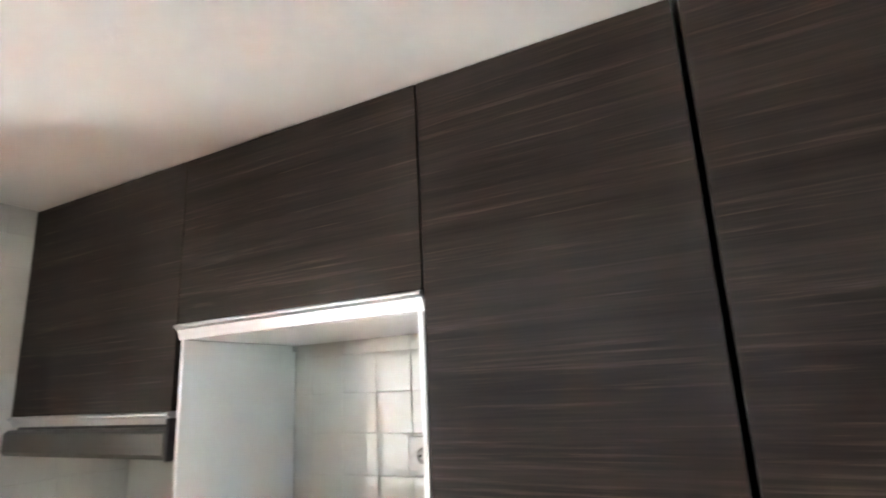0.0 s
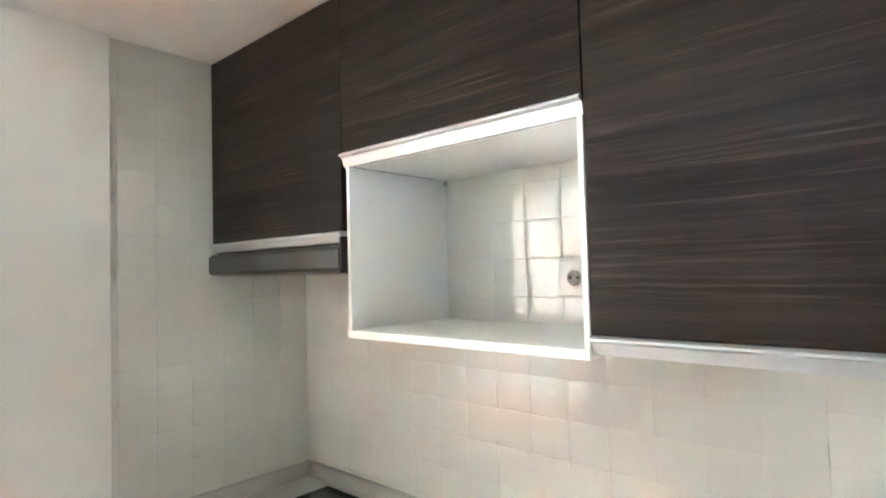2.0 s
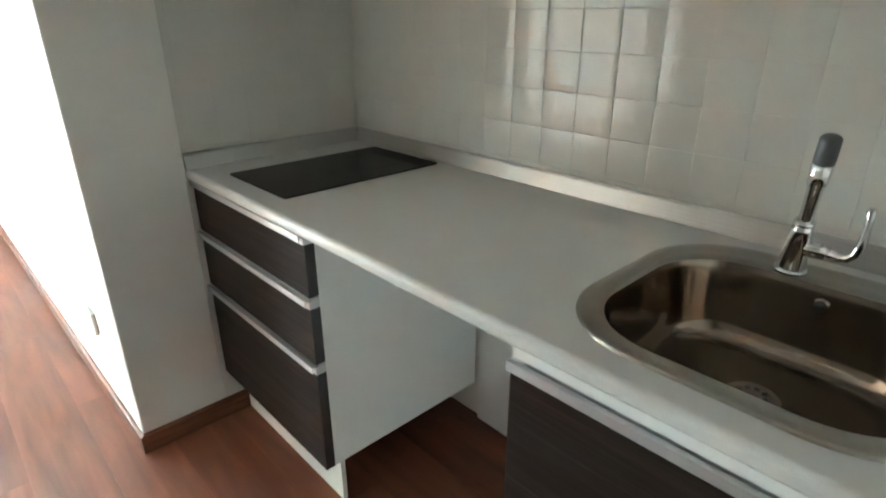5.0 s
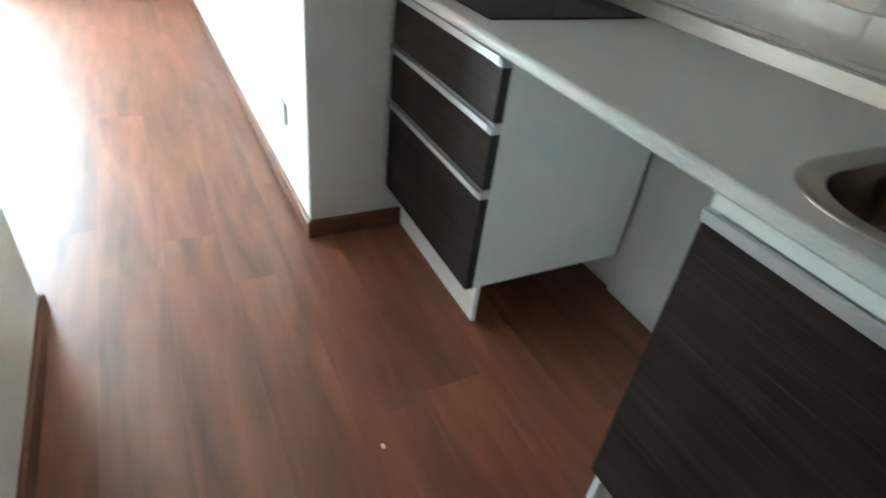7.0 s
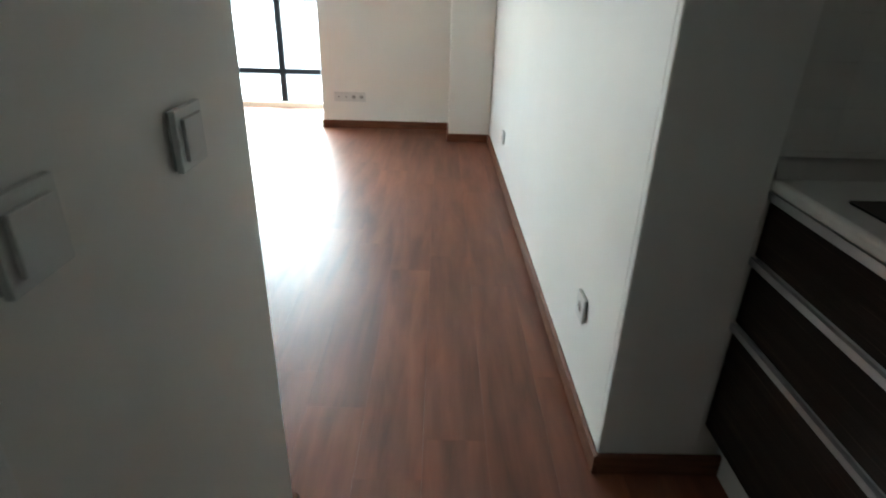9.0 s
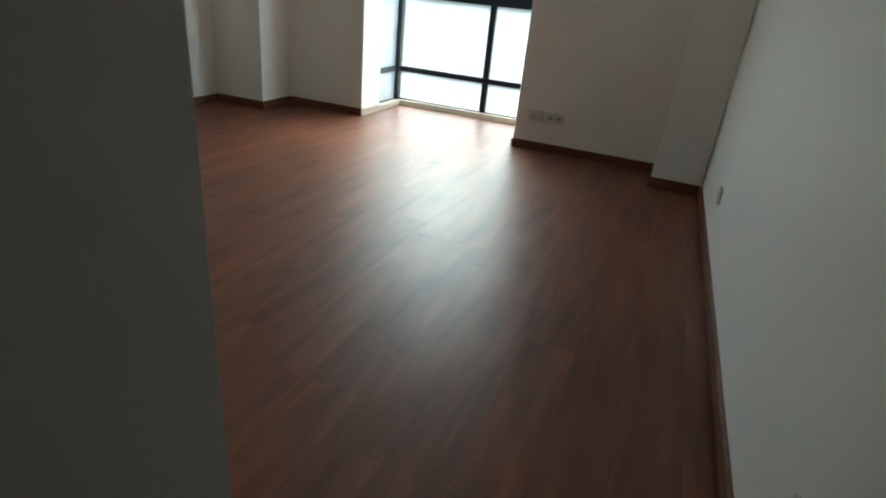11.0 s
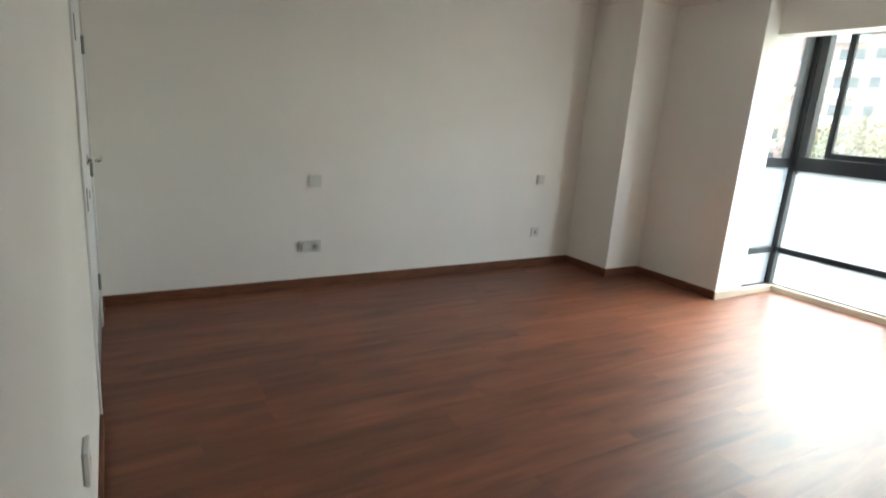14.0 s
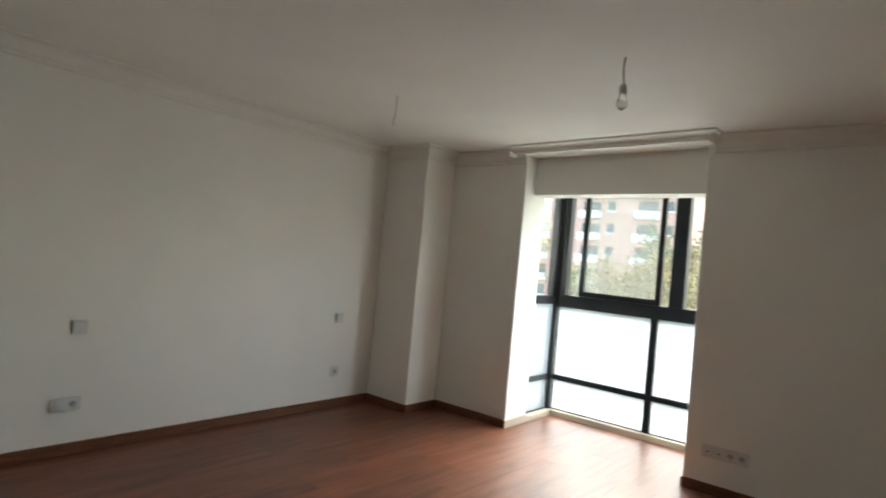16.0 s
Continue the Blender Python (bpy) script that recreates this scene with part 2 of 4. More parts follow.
def prism(name, pts, axis, a0, a1, material, parent=None, smooth=False):
    """A 2D outline drawn in the two other axes (in x, y, z order), run along axis from a0 to a1."""
    n = len(pts)
    others = [i for i in range(3) if i != axis]
    cx = sum(p[0] for p in pts) / n
    cy = sum(p[1] for p in pts) / n
    mid = (a0 + a1) / 2
    bm = bmesh.new()
    rows = []
    for a in (a0, a1):
        row = []
        for p in pts:
            co = [0, 0, 0]
            co[axis] = a - mid
            co[others[0]], co[others[1]] = p[0] - cx, p[1] - cy
            row.append(bm.verts.new(co))
        rows.append(row)
    for i in range(n):
        bm.faces.new((rows[0][i], rows[0][(i + 1) % n], rows[1][(i + 1) % n], rows[1][i]))
    bm.faces.new(rows[0])
    bm.faces.new(rows[1])
    at = [0, 0, 0]
    at[axis], at[others[0]], at[others[1]] = mid, cx, cy
    return finish(name, bm, material, at, parent, smooth)


def tube(name, path, radii, material, parent=None, seg=20, caps=True):
    """A round bar through the points of path, with a radius at each."""
    P = [Vector(p) for p in path]
    base = P[0].copy()
    bm = bmesh.new()
    rings = []
    for i, p in enumerate(P):
        d = (P[min(i + 1, len(P) - 1)] - P[max(i - 1, 0)]).normalized()
        side = d.orthogonal().normalized() if i == 0 else (last - d * last.dot(d)).normalized()
        last = side
        up = d.cross(side)
        rings.append([bm.verts.new(p - base + radii[i] * (math.cos(2 * math.pi * k / seg) * side + math.sin(2 * math.pi * k / seg) * up)) for k in range(seg)])
    for a, b in zip(rings, rings[1:]):
        for k in range(seg):
            bm.faces.new((a[k], a[(k + 1) % seg], b[(k + 1) % seg], b[k]))
    if caps:
        bm.faces.new(rings[0])
        bm.faces.new(rings[-1])
    return finish(name, bm, material, base, parent, True)


def thing(name, at, label, category, group="", kind=""):
    ob = new(name)
    ob.empty_display_size = 0.05
    ob.location = at
    return tagged(ob, label, category, group, kind)


def arc(cx, cy, r, a0, a1, n=6):
    return [(cx + r * math.cos(radians(a0 + (a1 - a0) * i / n)), cy + r * math.sin(radians(a0 + (a1 - a0) * i / n))) for i in range(n + 1)]


def rounded(x0, x1, y0, y1, r, n=10):
    return arc(x1 - r, y1 - r, r, 0, 90, n) + arc(x0 + r, y1 - r, r, 90, 180, n) + arc(x0 + r, y0 + r, r, 180, 270, n) + arc(x1 - r, y0 + r, r, 270, 360, n)


# ---------- the plan, in metres ----------
# kitchen: tiled back wall y = 0, side wall x = 0; room to the west
CEIL_R, CEIL_K = 2.46, 2.297
LX = 0.197            # room's east wall
WEST = -4.147        # window wall
JAMB = -4.50        # outer face of the window wall
BAYX = -5.02         # glazing of the bay
SOUTH, NORTH = -5.335, -0.966
BAY_S, BAY_N = -4.012, -2.492
KEND = 2.42
PASS = -1.765        # passage wall with the switches
PX, PY = -3.727, -4.818   # room faces of the south corner pillar
PXN = -3.675         # room face of the north corner pillar
WEST_N = -4.095      # window wall north of the bay stands further in
SOUTH_E = -5.292     # the south wall runs out of square too


def structure(ob, label=""):
    return tagged(ob, label=label, kind="structure")


def wall(name, lo, hi, material=None, label="smooth white painted plaster wall"):
    return structure(box(name, lo, hi, material or WALL, None, 0.003), label)


wall("wall_kitchen_back", (0.0, 0.0, -0.02), (KEND + 0.1, 0.12, 2.55))
# the north wall runs slightly out of square: from NORTH in the far corner to NORTH_E at the kitchen
NORTH_E, PIER = -0.930, 0.026
structure(prism("wall_north", [(WEST, NORTH), (-0.006, NORTH_E - 0.0001), (-0.006, 0.12), (WEST, 0.12)], 2, -0.02, 2.55, WALL), "smooth white painted plaster wall")
wall("wall_column", (-0.006, NORTH_E, -0.02), (PIER, -0.652, 2.55), KCOL, "white painted pier beside the kitchen tiles")
SKEW = math.atan2(NORTH_E - NORTH, -WEST)


def skewed(ob):
    """Turns a run along the north wall to follow it."""
    ob.rotation_euler.z = SKEW
    ob.location.y += (NORTH_E - NORTH) * (ob.location.x - WEST) / -WEST


def south_y(x):
    """The face of the south wall at x."""
    return SOUTH + (SOUTH_E - SOUTH) * (x - PX) / (LX + 0.1 - PX)


E_TURN = -0.0087


def turned_east(ob):
    """Turns a thing on the room's east wall, which runs out of square from the passage corner."""
    pivot = Vector((LX, PASS, 0))
    ob.location = pivot + Matrix.Rotation(E_TURN, 3, "Z") @ (ob.location - pivot)
    ob.rotation_euler.z += E_TURN
    return ob


S_TURN = math.atan2(SOUTH_E - SOUTH, LX + 0.1 - PX)


def skewed_south(ob):
    """Turns a run along the south wall to follow it."""
    ob.rotation_euler.z = S_TURN
    ob.location.y += south_y(ob.location.x) - SOUTH



wall("wall_kitchen_end", (KEND, PASS - 0.1, -0.02), (KEND + 0.1, 0.0, 2.55))
KD0, KD1 = 0.975, 1.80
wall("wall_passage_1", (LX, PASS - 0.1, -0.02), (KD0, PASS, 2.55))
wall("wall_passage_2", (KD1, PASS - 0.1, -0.02), (KEND, PASS, 2.55))
wall("wall_passage_head", (KD0, PASS - 0.1, 2.06), (KD1, PASS, 2.55))
LD0, LD1 = -4.94, -3.86
turned_east(wall("wall_east_1", (LX, LD1, -0.02), (LX + 0.1, PASS - 0.1, 2.55)))
turned_east(wall("wall_east_2", (LX, SOUTH, -0.02), (LX + 0.1, LD0, 2.55)))
turned_east(wall("wall_east_head", (LX, LD0, 2.06), (LX + 0.1, LD1, 2.55)))
structure(prism("wall_south", [(JAMB, SOUTH), (PX, SOUTH), (LX + 0.1, SOUTH_E), (LX + 0.1, SOUTH - 0.12), (JAMB, SOUTH - 0.12)], 2, -0.02, 2.55, WALL), "smooth white painted plaster wall")
wall("wall_west_1", (JAMB, SOUTH, -0.02), (WEST, BAY_S, 2.55))
wall("wall_west_2", (JAMB, BAY_N, -0.02), (WEST_N, 0.12, 2.55))
structure(prism("wall_bay_header", [(JAMB, BAY_S), (-4.315, BAY_S), (-4.262, BAY_N), (JAMB, BAY_N)], 2, 2.083, 2.55, WALL), "white painted box over the bay window")
wall("wall_pillar_south", (WEST, SOUTH, 0.0), (PX, PY, CEIL_R - 0.002), None, "white painted square corner pillar")
wall("wall_pillar_north", (WEST_N, -1.32, 0.0), (PXN, NORTH, CEIL_R - 0.002), None, "white painted shallow corner pillar")
structure(box("bay_roof", (BAYX - 0.12, BAY_S - 0.2, 2.266), (JAMB, BAY_N + 0.2, 2.6), WALL), "white painted soffit of the bay")
structure(box("bay_slab", (BAYX - 0.12, BAY_S - 0.2, -0.35), (JAMB, BAY_N + 0.2, -0.014), WALL), "concrete slab of the bay")
structure(box("ceiling", (JAMB, SOUTH - 0.12, CEIL_R), (LX + 0.1, 0.12, 2.6), CEIL), "flat white painted ceiling")
structure(box("ceiling_kitchen", (0.0, PASS, CEIL_K), (KEND, 0.0, 2.6), CEIL), "lowered white kitchen ceiling")
structure(box("ceiling_passage", (LX + 0.1, PASS - 0.1, 2.55), (KEND + 0.1, 0.12, 2.62), CEIL), "white ceiling slab")
floor = structure(box("floor", (JAMB, SOUTH - 0.12, -0.3), (KEND + 0.1, 0.12, -0.0125), SKIRT), "reddish brown wood laminate floor in staggered planks")

# ---------- skirting ----------
SKH, SKT = 0.07, 0.013


def skirt(axis, fixed, side, a0, a1, material=None):
    """A run of skirting along x (axis 0) or y (axis 1), standing on the side of the wall that side points to."""
    out = fixed + side * SKT
    top = fixed + side * SKT * 0.45
    prof = [(fixed, 0), (out, 0), (out, SKH - 0.006), (top, SKH), (fixed, SKH)]
    return structure(prism("baseboard", prof, axis, a0, a1, material or SKIRT), "beige stone skirting" if material else "brown wood-look skirting board")


skewed_south(skirt(0, SOUTH, 1, PX, LX - SKT))
skirt(1, PX, 1, SOUTH + SKT, PY)
skirt(0, PY, 1, WEST + SKT, PX + SKT)
skirt(1, WEST, 1, PY + SKT, BAY_S)
skirt(0, BAY_S, 1, JAMB, WEST + SKT - 0.001, SILL)
skirt(0, BAY_N, -1, JAMB, WEST_N + SKT - 0.001, SILL)
skirt(1, WEST_N, 1, BAY_N, -1.32)
skirt(0, -1.32, -1, WEST_N + SKT, PXN + SKT)
skirt(1, PXN, 1, -1.32, NORTH - SKT)
skewed(skirt(0, NORTH, -1, PXN + SKT, PIER + SKT))
skirt(1, PIER, 1, NORTH_E, -0.56)
turned_east(skirt(1, LX, -1, LD1 + 0.085, PASS + SKT))
turned_east(skirt(1, LX, -1, SOUTH + SKT, LD0 - 0.085))
skirt(0, PASS, 1, LX - SKT, KD0 - 0.08)
skirt(0, PASS, 1, KD1 + 0.08, KEND)

# ---------- cornice ----------
CD, CH = 0.085, 0.12


def cornice_profile(fixed, side, drop=CH):
    z = CEIL_R
    pts = [(0, 0), (CD, 0), (CD, -0.012), (CD - 0.012, -0.016)]
    pts += [(CD - 0.012 - 0.052 * math.sin(radians(a)), -0.016 - 0.052 * (1 - math.cos(radians(a)))) for a in (20, 45, 70, 90)]
    pts += [(0.021, -drop + 0.030), (0.016, -drop + 0.026), (0.016, -drop + 0.006), (0.012, -drop), (0, -drop)] if drop > 0.1 else [(0.014, -drop), (0, -drop)]
    return [(fixed + side * u, z + w) for u, w in pts]


def cornice(axis, fixed, side, a0, a1, k0=-1, k1=-1, drop=CH):
    """A run of cornice; k is +1 at an outer corner, -1 at an inner one (mitred), 0 at a square end."""
    bm = bmesh.new()
    rings = []
    for a, k, s in ((a0, k0, -1), (a1, k1, 1)):
        ring = []
        for p, z in cornice_profile(fixed, side, drop):
            along = a + s * k * abs(p - fixed)
            ring.append(bm.verts.new((along, p, z) if axis == 0 else (p, along, z)))
        rings.append(ring)
    n = len(rings[0])
    for k in range(n):
        bm.faces.new((rings[0][k], rings[0][(k + 1) % n], rings[1][(k + 1) % n], rings[1][k]))
    bm.faces.new(rings[0])
    bm.faces.new(rings[1])
    return structure(finish("trim", bm, TRIMW), "cream plaster ceiling cornice")


skewed_cornice = cornice(0, SOUTH, 1, PX, LX)
skewed_cornice.rotation_euler.z = S_TURN
skewed_cornice.location = Vector((PX, SOUTH, 0)) - Matrix.Rotation(S_TURN, 3, 'Z') @ Vector((PX, SOUTH, 0))
cornice(1, PX, 1, SOUTH, PY, -1, 1)
cornice(0, PY, 1, WEST, PX, -1, 1)
cornice(1, WEST, 1, PY, BAY_S, -1, 0)
# the curtain box over the bay stands proud of the wall and turns with it
C_TURN = -1.5 * math.atan2(WEST_N - WEST, BAY_N - BAY_S)


def turned_in(ob):
    pivot = Vector((WEST + 0.13, BAY_S, 0))
    turn = Matrix.Rotation(C_TURN, 3, "Z")
    ob.location = pivot + turn @ (ob.location - pivot)
    ob.rotation_euler.z = C_TURN


turned_in(cornice(1, WEST + 0.13, 1, BAY_S - 0.06, BAY_N + 0.02, 0, 1, 0.066))
turned_in(cornice(0, BAY_N + 0.02, 1, WEST, WEST + 0.13, -1, 1, 0.066))
turned_in(structure(box("trim", (-4.30, BAY_S, CEIL_R - 0.05), (WEST + 0.129, BAY_N + 0.019, CEIL_R - 0.001), TRIMW), "cream plaster curtain recess"))
turned_in(structure(box("trim", (WEST + 0.10, BAY_S - 0.082, CEIL_R - 0.084), (WEST + 0.205, BAY_S - 0.058, CEIL_R - 0.052), WPLAS, None, 0.004, 2), "small white end stop of the curtain box"))
cornice(1, WEST_N, 1, BAY_N + 0.03, -1.32)
cornice(0, -1.32, -1, WEST_N, PXN, -1, 1)
cornice(1, PXN, 1, -1.32, NORTH, 1, -1)
skewed(cornice(0, NORTH, -1, PXN, 0.0, -1, 0))
turned_east(cornice(1, LX, -1, SOUTH, PASS, -1, 0))

# ---------- bay window ----------
bay = thing("bay_window", (BAYX, -3.2, 0.0), "dark anthracite aluminium bay window with frosted lower panes", "window", kind="structure")
Z_T0, Z_T1, Z_TOP = 1.068, 1.19, 2.262
YS, YN = -4.08, -2.43


def bar(name, lo, hi, bevel=0.004):
    return box(name, lo, hi, FRAME, bay, bevel, 2)


bar("post", (BAYX - 0.055, YS - 0.075, 0.05), (BAYX + 0.06, YS + 0.05, Z_TOP))
bar("post", (BAYX - 0.055, YN - 0.05, 0.05), (BAYX + 0.06, YN + 0.075, Z_TOP))
bar("transom", (BAYX - 0.045, YS + 0.05, Z_T0), (BAYX + 0.05, YN - 0.05, Z_T1))
bar("head_rail", (BAYX - 0.045, YS + 0.05, Z_TOP - 0.05), (BAYX + 0.05, YN - 0.05, Z_TOP))
bar("lower_rail", (BAYX - 0.03, YS + 0.05, 0.342), (BAYX + 0.03, YN - 0.05, 0.392))
bar("bottom_rail", (BAYX - 0.02, YS + 0.05, 0.0505), (BAYX + 0.02, YN - 0.05, 0.058))
for z0, z1 in ((0.058, 0.342), (0.392, Z_T0)):
    bar("mullion", (BAYX - 0.03, -3.112, z0), (BAYX + 0.03, -3.05, z1))
# fixed outer frame of the sliding part
bar("stile", (BAYX - 0.04, -2.96, Z_T1), (BAYX + 0.055, -2.838, Z_TOP - 0.05))
bar("stile", (BAYX - 0.045, YS + 0.05, Z_T1), (BAYX + 0.05, YS + 0.115, Z_TOP - 0.05))
# sliding sash
sash = [(-3.825, -3.778), (-3.09, -3.042)]
for y0, y1 in sash:
    bar("sash_stile", (BAYX + 0.0, y0, Z_T1 + 0.001), (BAYX + 0.04, y1, Z_TOP - 0.052))
bar("sash_rail", (BAYX + 0.002, -3.778, Z_T1 + 0.001), (BAYX + 0.038, -3.09, Z_T1 + 0.05))
bar("sash_rail", (BAYX + 0.002, -3.778, Z_TOP - 0.105), (BAYX + 0.038, -3.09, Z_TOP - 0.052))
box("latch", (BAYX + 0.04, -3.08, 1.60), (BAYX + 0.055, -3.05, 1.72), FRAME, bay, 0.004, 2)


def pane(lo, hi, material):
    p = box("pane", lo, hi, material, bay, 0)
    p.visible_shadow = material is not GLASS
    if material is OPAL:
        tagged(p, "white frosted pane")
    return p


pane((BAYX - 0.004, YS + 0.05, 0.058), (BAYX + 0.004, -3.112, 0.342), OPAL)
pane((BAYX - 0.004, -3.05, 0.058), (BAYX + 0.004, YN - 0.05, 0.342), OPAL)
pane((BAYX - 0.004, YS + 0.05, 0.392), (BAYX + 0.004, -3.112, Z_T0), OPAL)
pane((BAYX - 0.004, -3.05, 0.392), (BAYX + 0.004, YN - 0.05, Z_T0), OPAL)
pane((BAYX + 0.017, -3.778, Z_T1 + 0.05), (BAYX + 0.023, -3.09, Z_TOP - 0.085), GLASS)
pane((BAYX - 0.023, YS + 0.115, Z_T1), (BAYX - 0.017, -2.96, Z_TOP - 0.05), GLASS)
pane((BAYX - 0.004, -2.838, Z_T1), (BAYX + 0.004, YN - 0.05, Z_TOP - 0.05), GLASS)
# glazed returns
for yy, s in ((YS, 1), (YN, -1)):
    x0, x1 = BAYX + 0.06, JAMB - 0.002
    for z0, z1, w in ((Z_T0 + 0.02, Z_T1 - 0.02, 0.03), (0.342, 0.392, 0.025), (Z_TOP - 0.05, Z_TOP, 0.03), (0.0505, 0.058, 0.02)):
        bar("side_rail", (x0, yy - w, z0), (x1, yy + w, z1))
    bar("side_stile", (x1 - 0.03, yy - 0.025, 0.058), (x1, yy + 0.025, 0.342))
    bar("side_stile", (x0, yy - 0.022, Z_T1 - 0.02), (x0 + 0.03, yy + 0.022, Z_TOP - 0.05))
    pane((x0, yy - 0.004, 0.058), (x1 - 0.03, yy + 0.004, 0.342), OPAL)
    pane((x0, yy - 0.004, 0.392), (x1, yy + 0.004, Z_T0 + 0.02), OPAL)
    pane((x0 + 0.03, yy - 0.004, Z_T1 - 0.02), (x1, yy + 0.004, Z_TOP - 0.05), GLASS)
# stone kerb under the glazing
structure(box("window_kerb", (BAYX - 0.06, YS - 0.08, -0.012), (BAYX + 0.065, YN + 0.08, 0.05), SILL, None, 0.004, 2), "beige kerb under the bay glazing")
for yy in (YS, YN):
    structure(box("window_kerb", (BAYX + 0.066, yy - 0.08, -0.012), (JAMB, yy + 0.08, 0.05), SILL, None, 0.004, 2), "beige kerb under the bay glazing")

# ---------- doors ----------


def lever(parent, x, y, z, out, along):
    """Lever handle on an escutcheon. out and along are unit vectors."""
    o, a = Vector(out), Vector(along)
    c = Vector((x, y, z))
    tube("handle", [c + o * 0.008, c + o * 0.05, c + o * 0.056 + a * 0.012, c + o * 0.056 + a * 0.12], [0.009, 0.009, 0.009, 0.008], CHROME, parent, 12)
    tube("rose", [c, c + o * 0.008], [0.025, 0.024], CHROME, parent, 20)
    k = c - Vector((0, 0, 0.16))
    tube("keyhole", [k, k + o * 0.006], [0.02, 0.019], CHROME, parent, 20)


# room door in the east wall, closed, hinged towards the south corner
d1 = thing("door_1", (LX, (LD0 + LD1) / 2, 0), "closed white lacquered door with steel lever handle", "door", kind="structure")
box("leaf", (LX + 0.002, LD0 + 0.032, 0.008), (LX + 0.042, LD1 - 0.032, 2.03), DOORW, d1, 0.003, 2)
for y0, y1 in ((LD0 - 0.08, LD0 + 0.005), (LD1 - 0.005, LD1 + 0.08)):
    box("architrave", (LX - 0.009, y0, 0), (LX - 0.0005, y1, 2.055), DOORW, d1, 0.002, 2)
box("architrave", (LX - 0.009, LD0 - 0.08, 2.056), (LX - 0.0005, LD1 + 0.08, 2.14), DOORW, d1, 0.002, 2)
for y0, y1 in ((LD0, LD0 + 0.03), (LD1 - 0.03, LD1)):
    box("jamb", (LX + 0.0005, y0, 0), (LX + 0.1, y1, 2.03), DOORW, d1, 0.002)
box("jamb", (LX + 0.0005, LD0, 2.032), (LX + 0.1, LD1, 2.06), DOORW, d1, 0.002)
# brushed grey panel across the foot of the leaf
tagged(box("kick_plate", (LX - 0.0005, LD0 + 0.05, 0.03), (LX + 0.0018, LD1 - 0.05, 0.20), FOOT_GREY, d1, 0.0005), "brushed grey panel along the foot of the door")
lever(d1, LX + 0.002, (LD0 + LD1) / 2 - 0.06, 1.0, (-1, 0, 0), (0, -1, 0))
for z in (0.28, 0.91, 1.53):
    for y in (LD0 + 0.036, LD1 - 0.036):
        tagged(tube("hinge", [(LX - 0.004, y, z - 0.045), (LX - 0.004, y, z + 0.045)], [0.008, 0.008], GREYP, d1, 12), "dark steel hinge")

turned_east(d1)

# passage door, closed
d2 = thing("door_2", ((KD0 + KD1) / 2, PASS, 0), "closed white lacquered door with plain architrave", "door", kind="structure")
box("leaf", (KD0 + 0.032, PASS - 0.05, 0.008), (KD1 - 0.032, PASS - 0.012, 2.03), DOORW, d2, 0.003, 2)
for x0, x1 in ((KD0 - 0.075, KD0 + 0.005), (KD1 - 0.005, KD1 + 0.075)):
    box("architrave", (x0, PASS + 0.0005, 0), (x1, PASS + 0.014, 2.055), DOORW, d2, 0.004, 2)
box("architrave", (KD0 - 0.075, PASS + 0.0005, 2.056), (KD1 + 0.075, PASS + 0.014, 2.135), DOORW, d2, 0.004, 2)
for x0, x1 in ((KD0, KD0 + 0.03), (KD1 - 0.03, KD1)):
    box("jamb", (x0, PASS - 0.1, 0), (x1, PASS - 0.0005, 2.03), DOORW, d2, 0.002)
lever(d2, KD1 - 0.1, PASS - 0.012, 1.0, (0, 1, 0), (-1, 0, 0))

# ---------- switches and sockets ----------
# each is built on a wall facing -y, then turned


def plate(name, w, h, label, category, group=""):
    ob = thing(name, (0, 0, 0), label, category, group)
    # plate kept grey: its colour draws the shadow gap round the cover
    box("back_plate", (-w / 2 + 0.003, -0.004, -h / 2 + 0.003), (w / 2 - 0.003, 0.0005, h / 2 - 0.003), GPLAS, ob, 0)
    box("cover", (-w / 2, -0.014, -h / 2), (w / 2, -0.004, h / 2), WPLAS, ob, 0.002, 2)
    return ob


def rocker(ob, cx):
    box("rocker", (cx - 0.029, -0.0195, -0.029), (cx + 0.029, -0.0135, 0.029), WPLAS, ob, 0.0015, 2)


def outlet(ob, cx):
    bm = bmesh.new()
    rings = []
    for r, y in ((0.024, -0.0142), (0.0215, -0.0155), (0.0195, -0.0150), (0.0185, -0.0142)):
        rings.append([bm.verts.new((r * math.cos(a), y, r * math.sin(a))) for a in [2 * math.pi * k / 24 for k in range(24)]])
    for a, b in zip(rings, rings[1:]):
        for k in range(24):
            bm.faces.new((a[k], a[(k + 1) % 24], b[(k + 1) % 24], b[k]))
    finish("socket_ring", bm, WPLAS, (cx, 0, 0), ob, True)
    # flat grey disc; the shade of the sunken socket is in its colour
    tube("well", [(cx, -0.0138, 0), (cx, -0.0146, 0)], [0.0185, 0.0185], GPLAS, ob, 24)
    for s in (-1, 1):
        # black discs on the face, shade of the openings put into their colour
        tube("pin_hole", [(cx + s * 0.0095, -0.0144, 0), (cx + s * 0.0095, -0.0151, 0)], [0.0032, 0.0032], DARKIN, ob, 10)


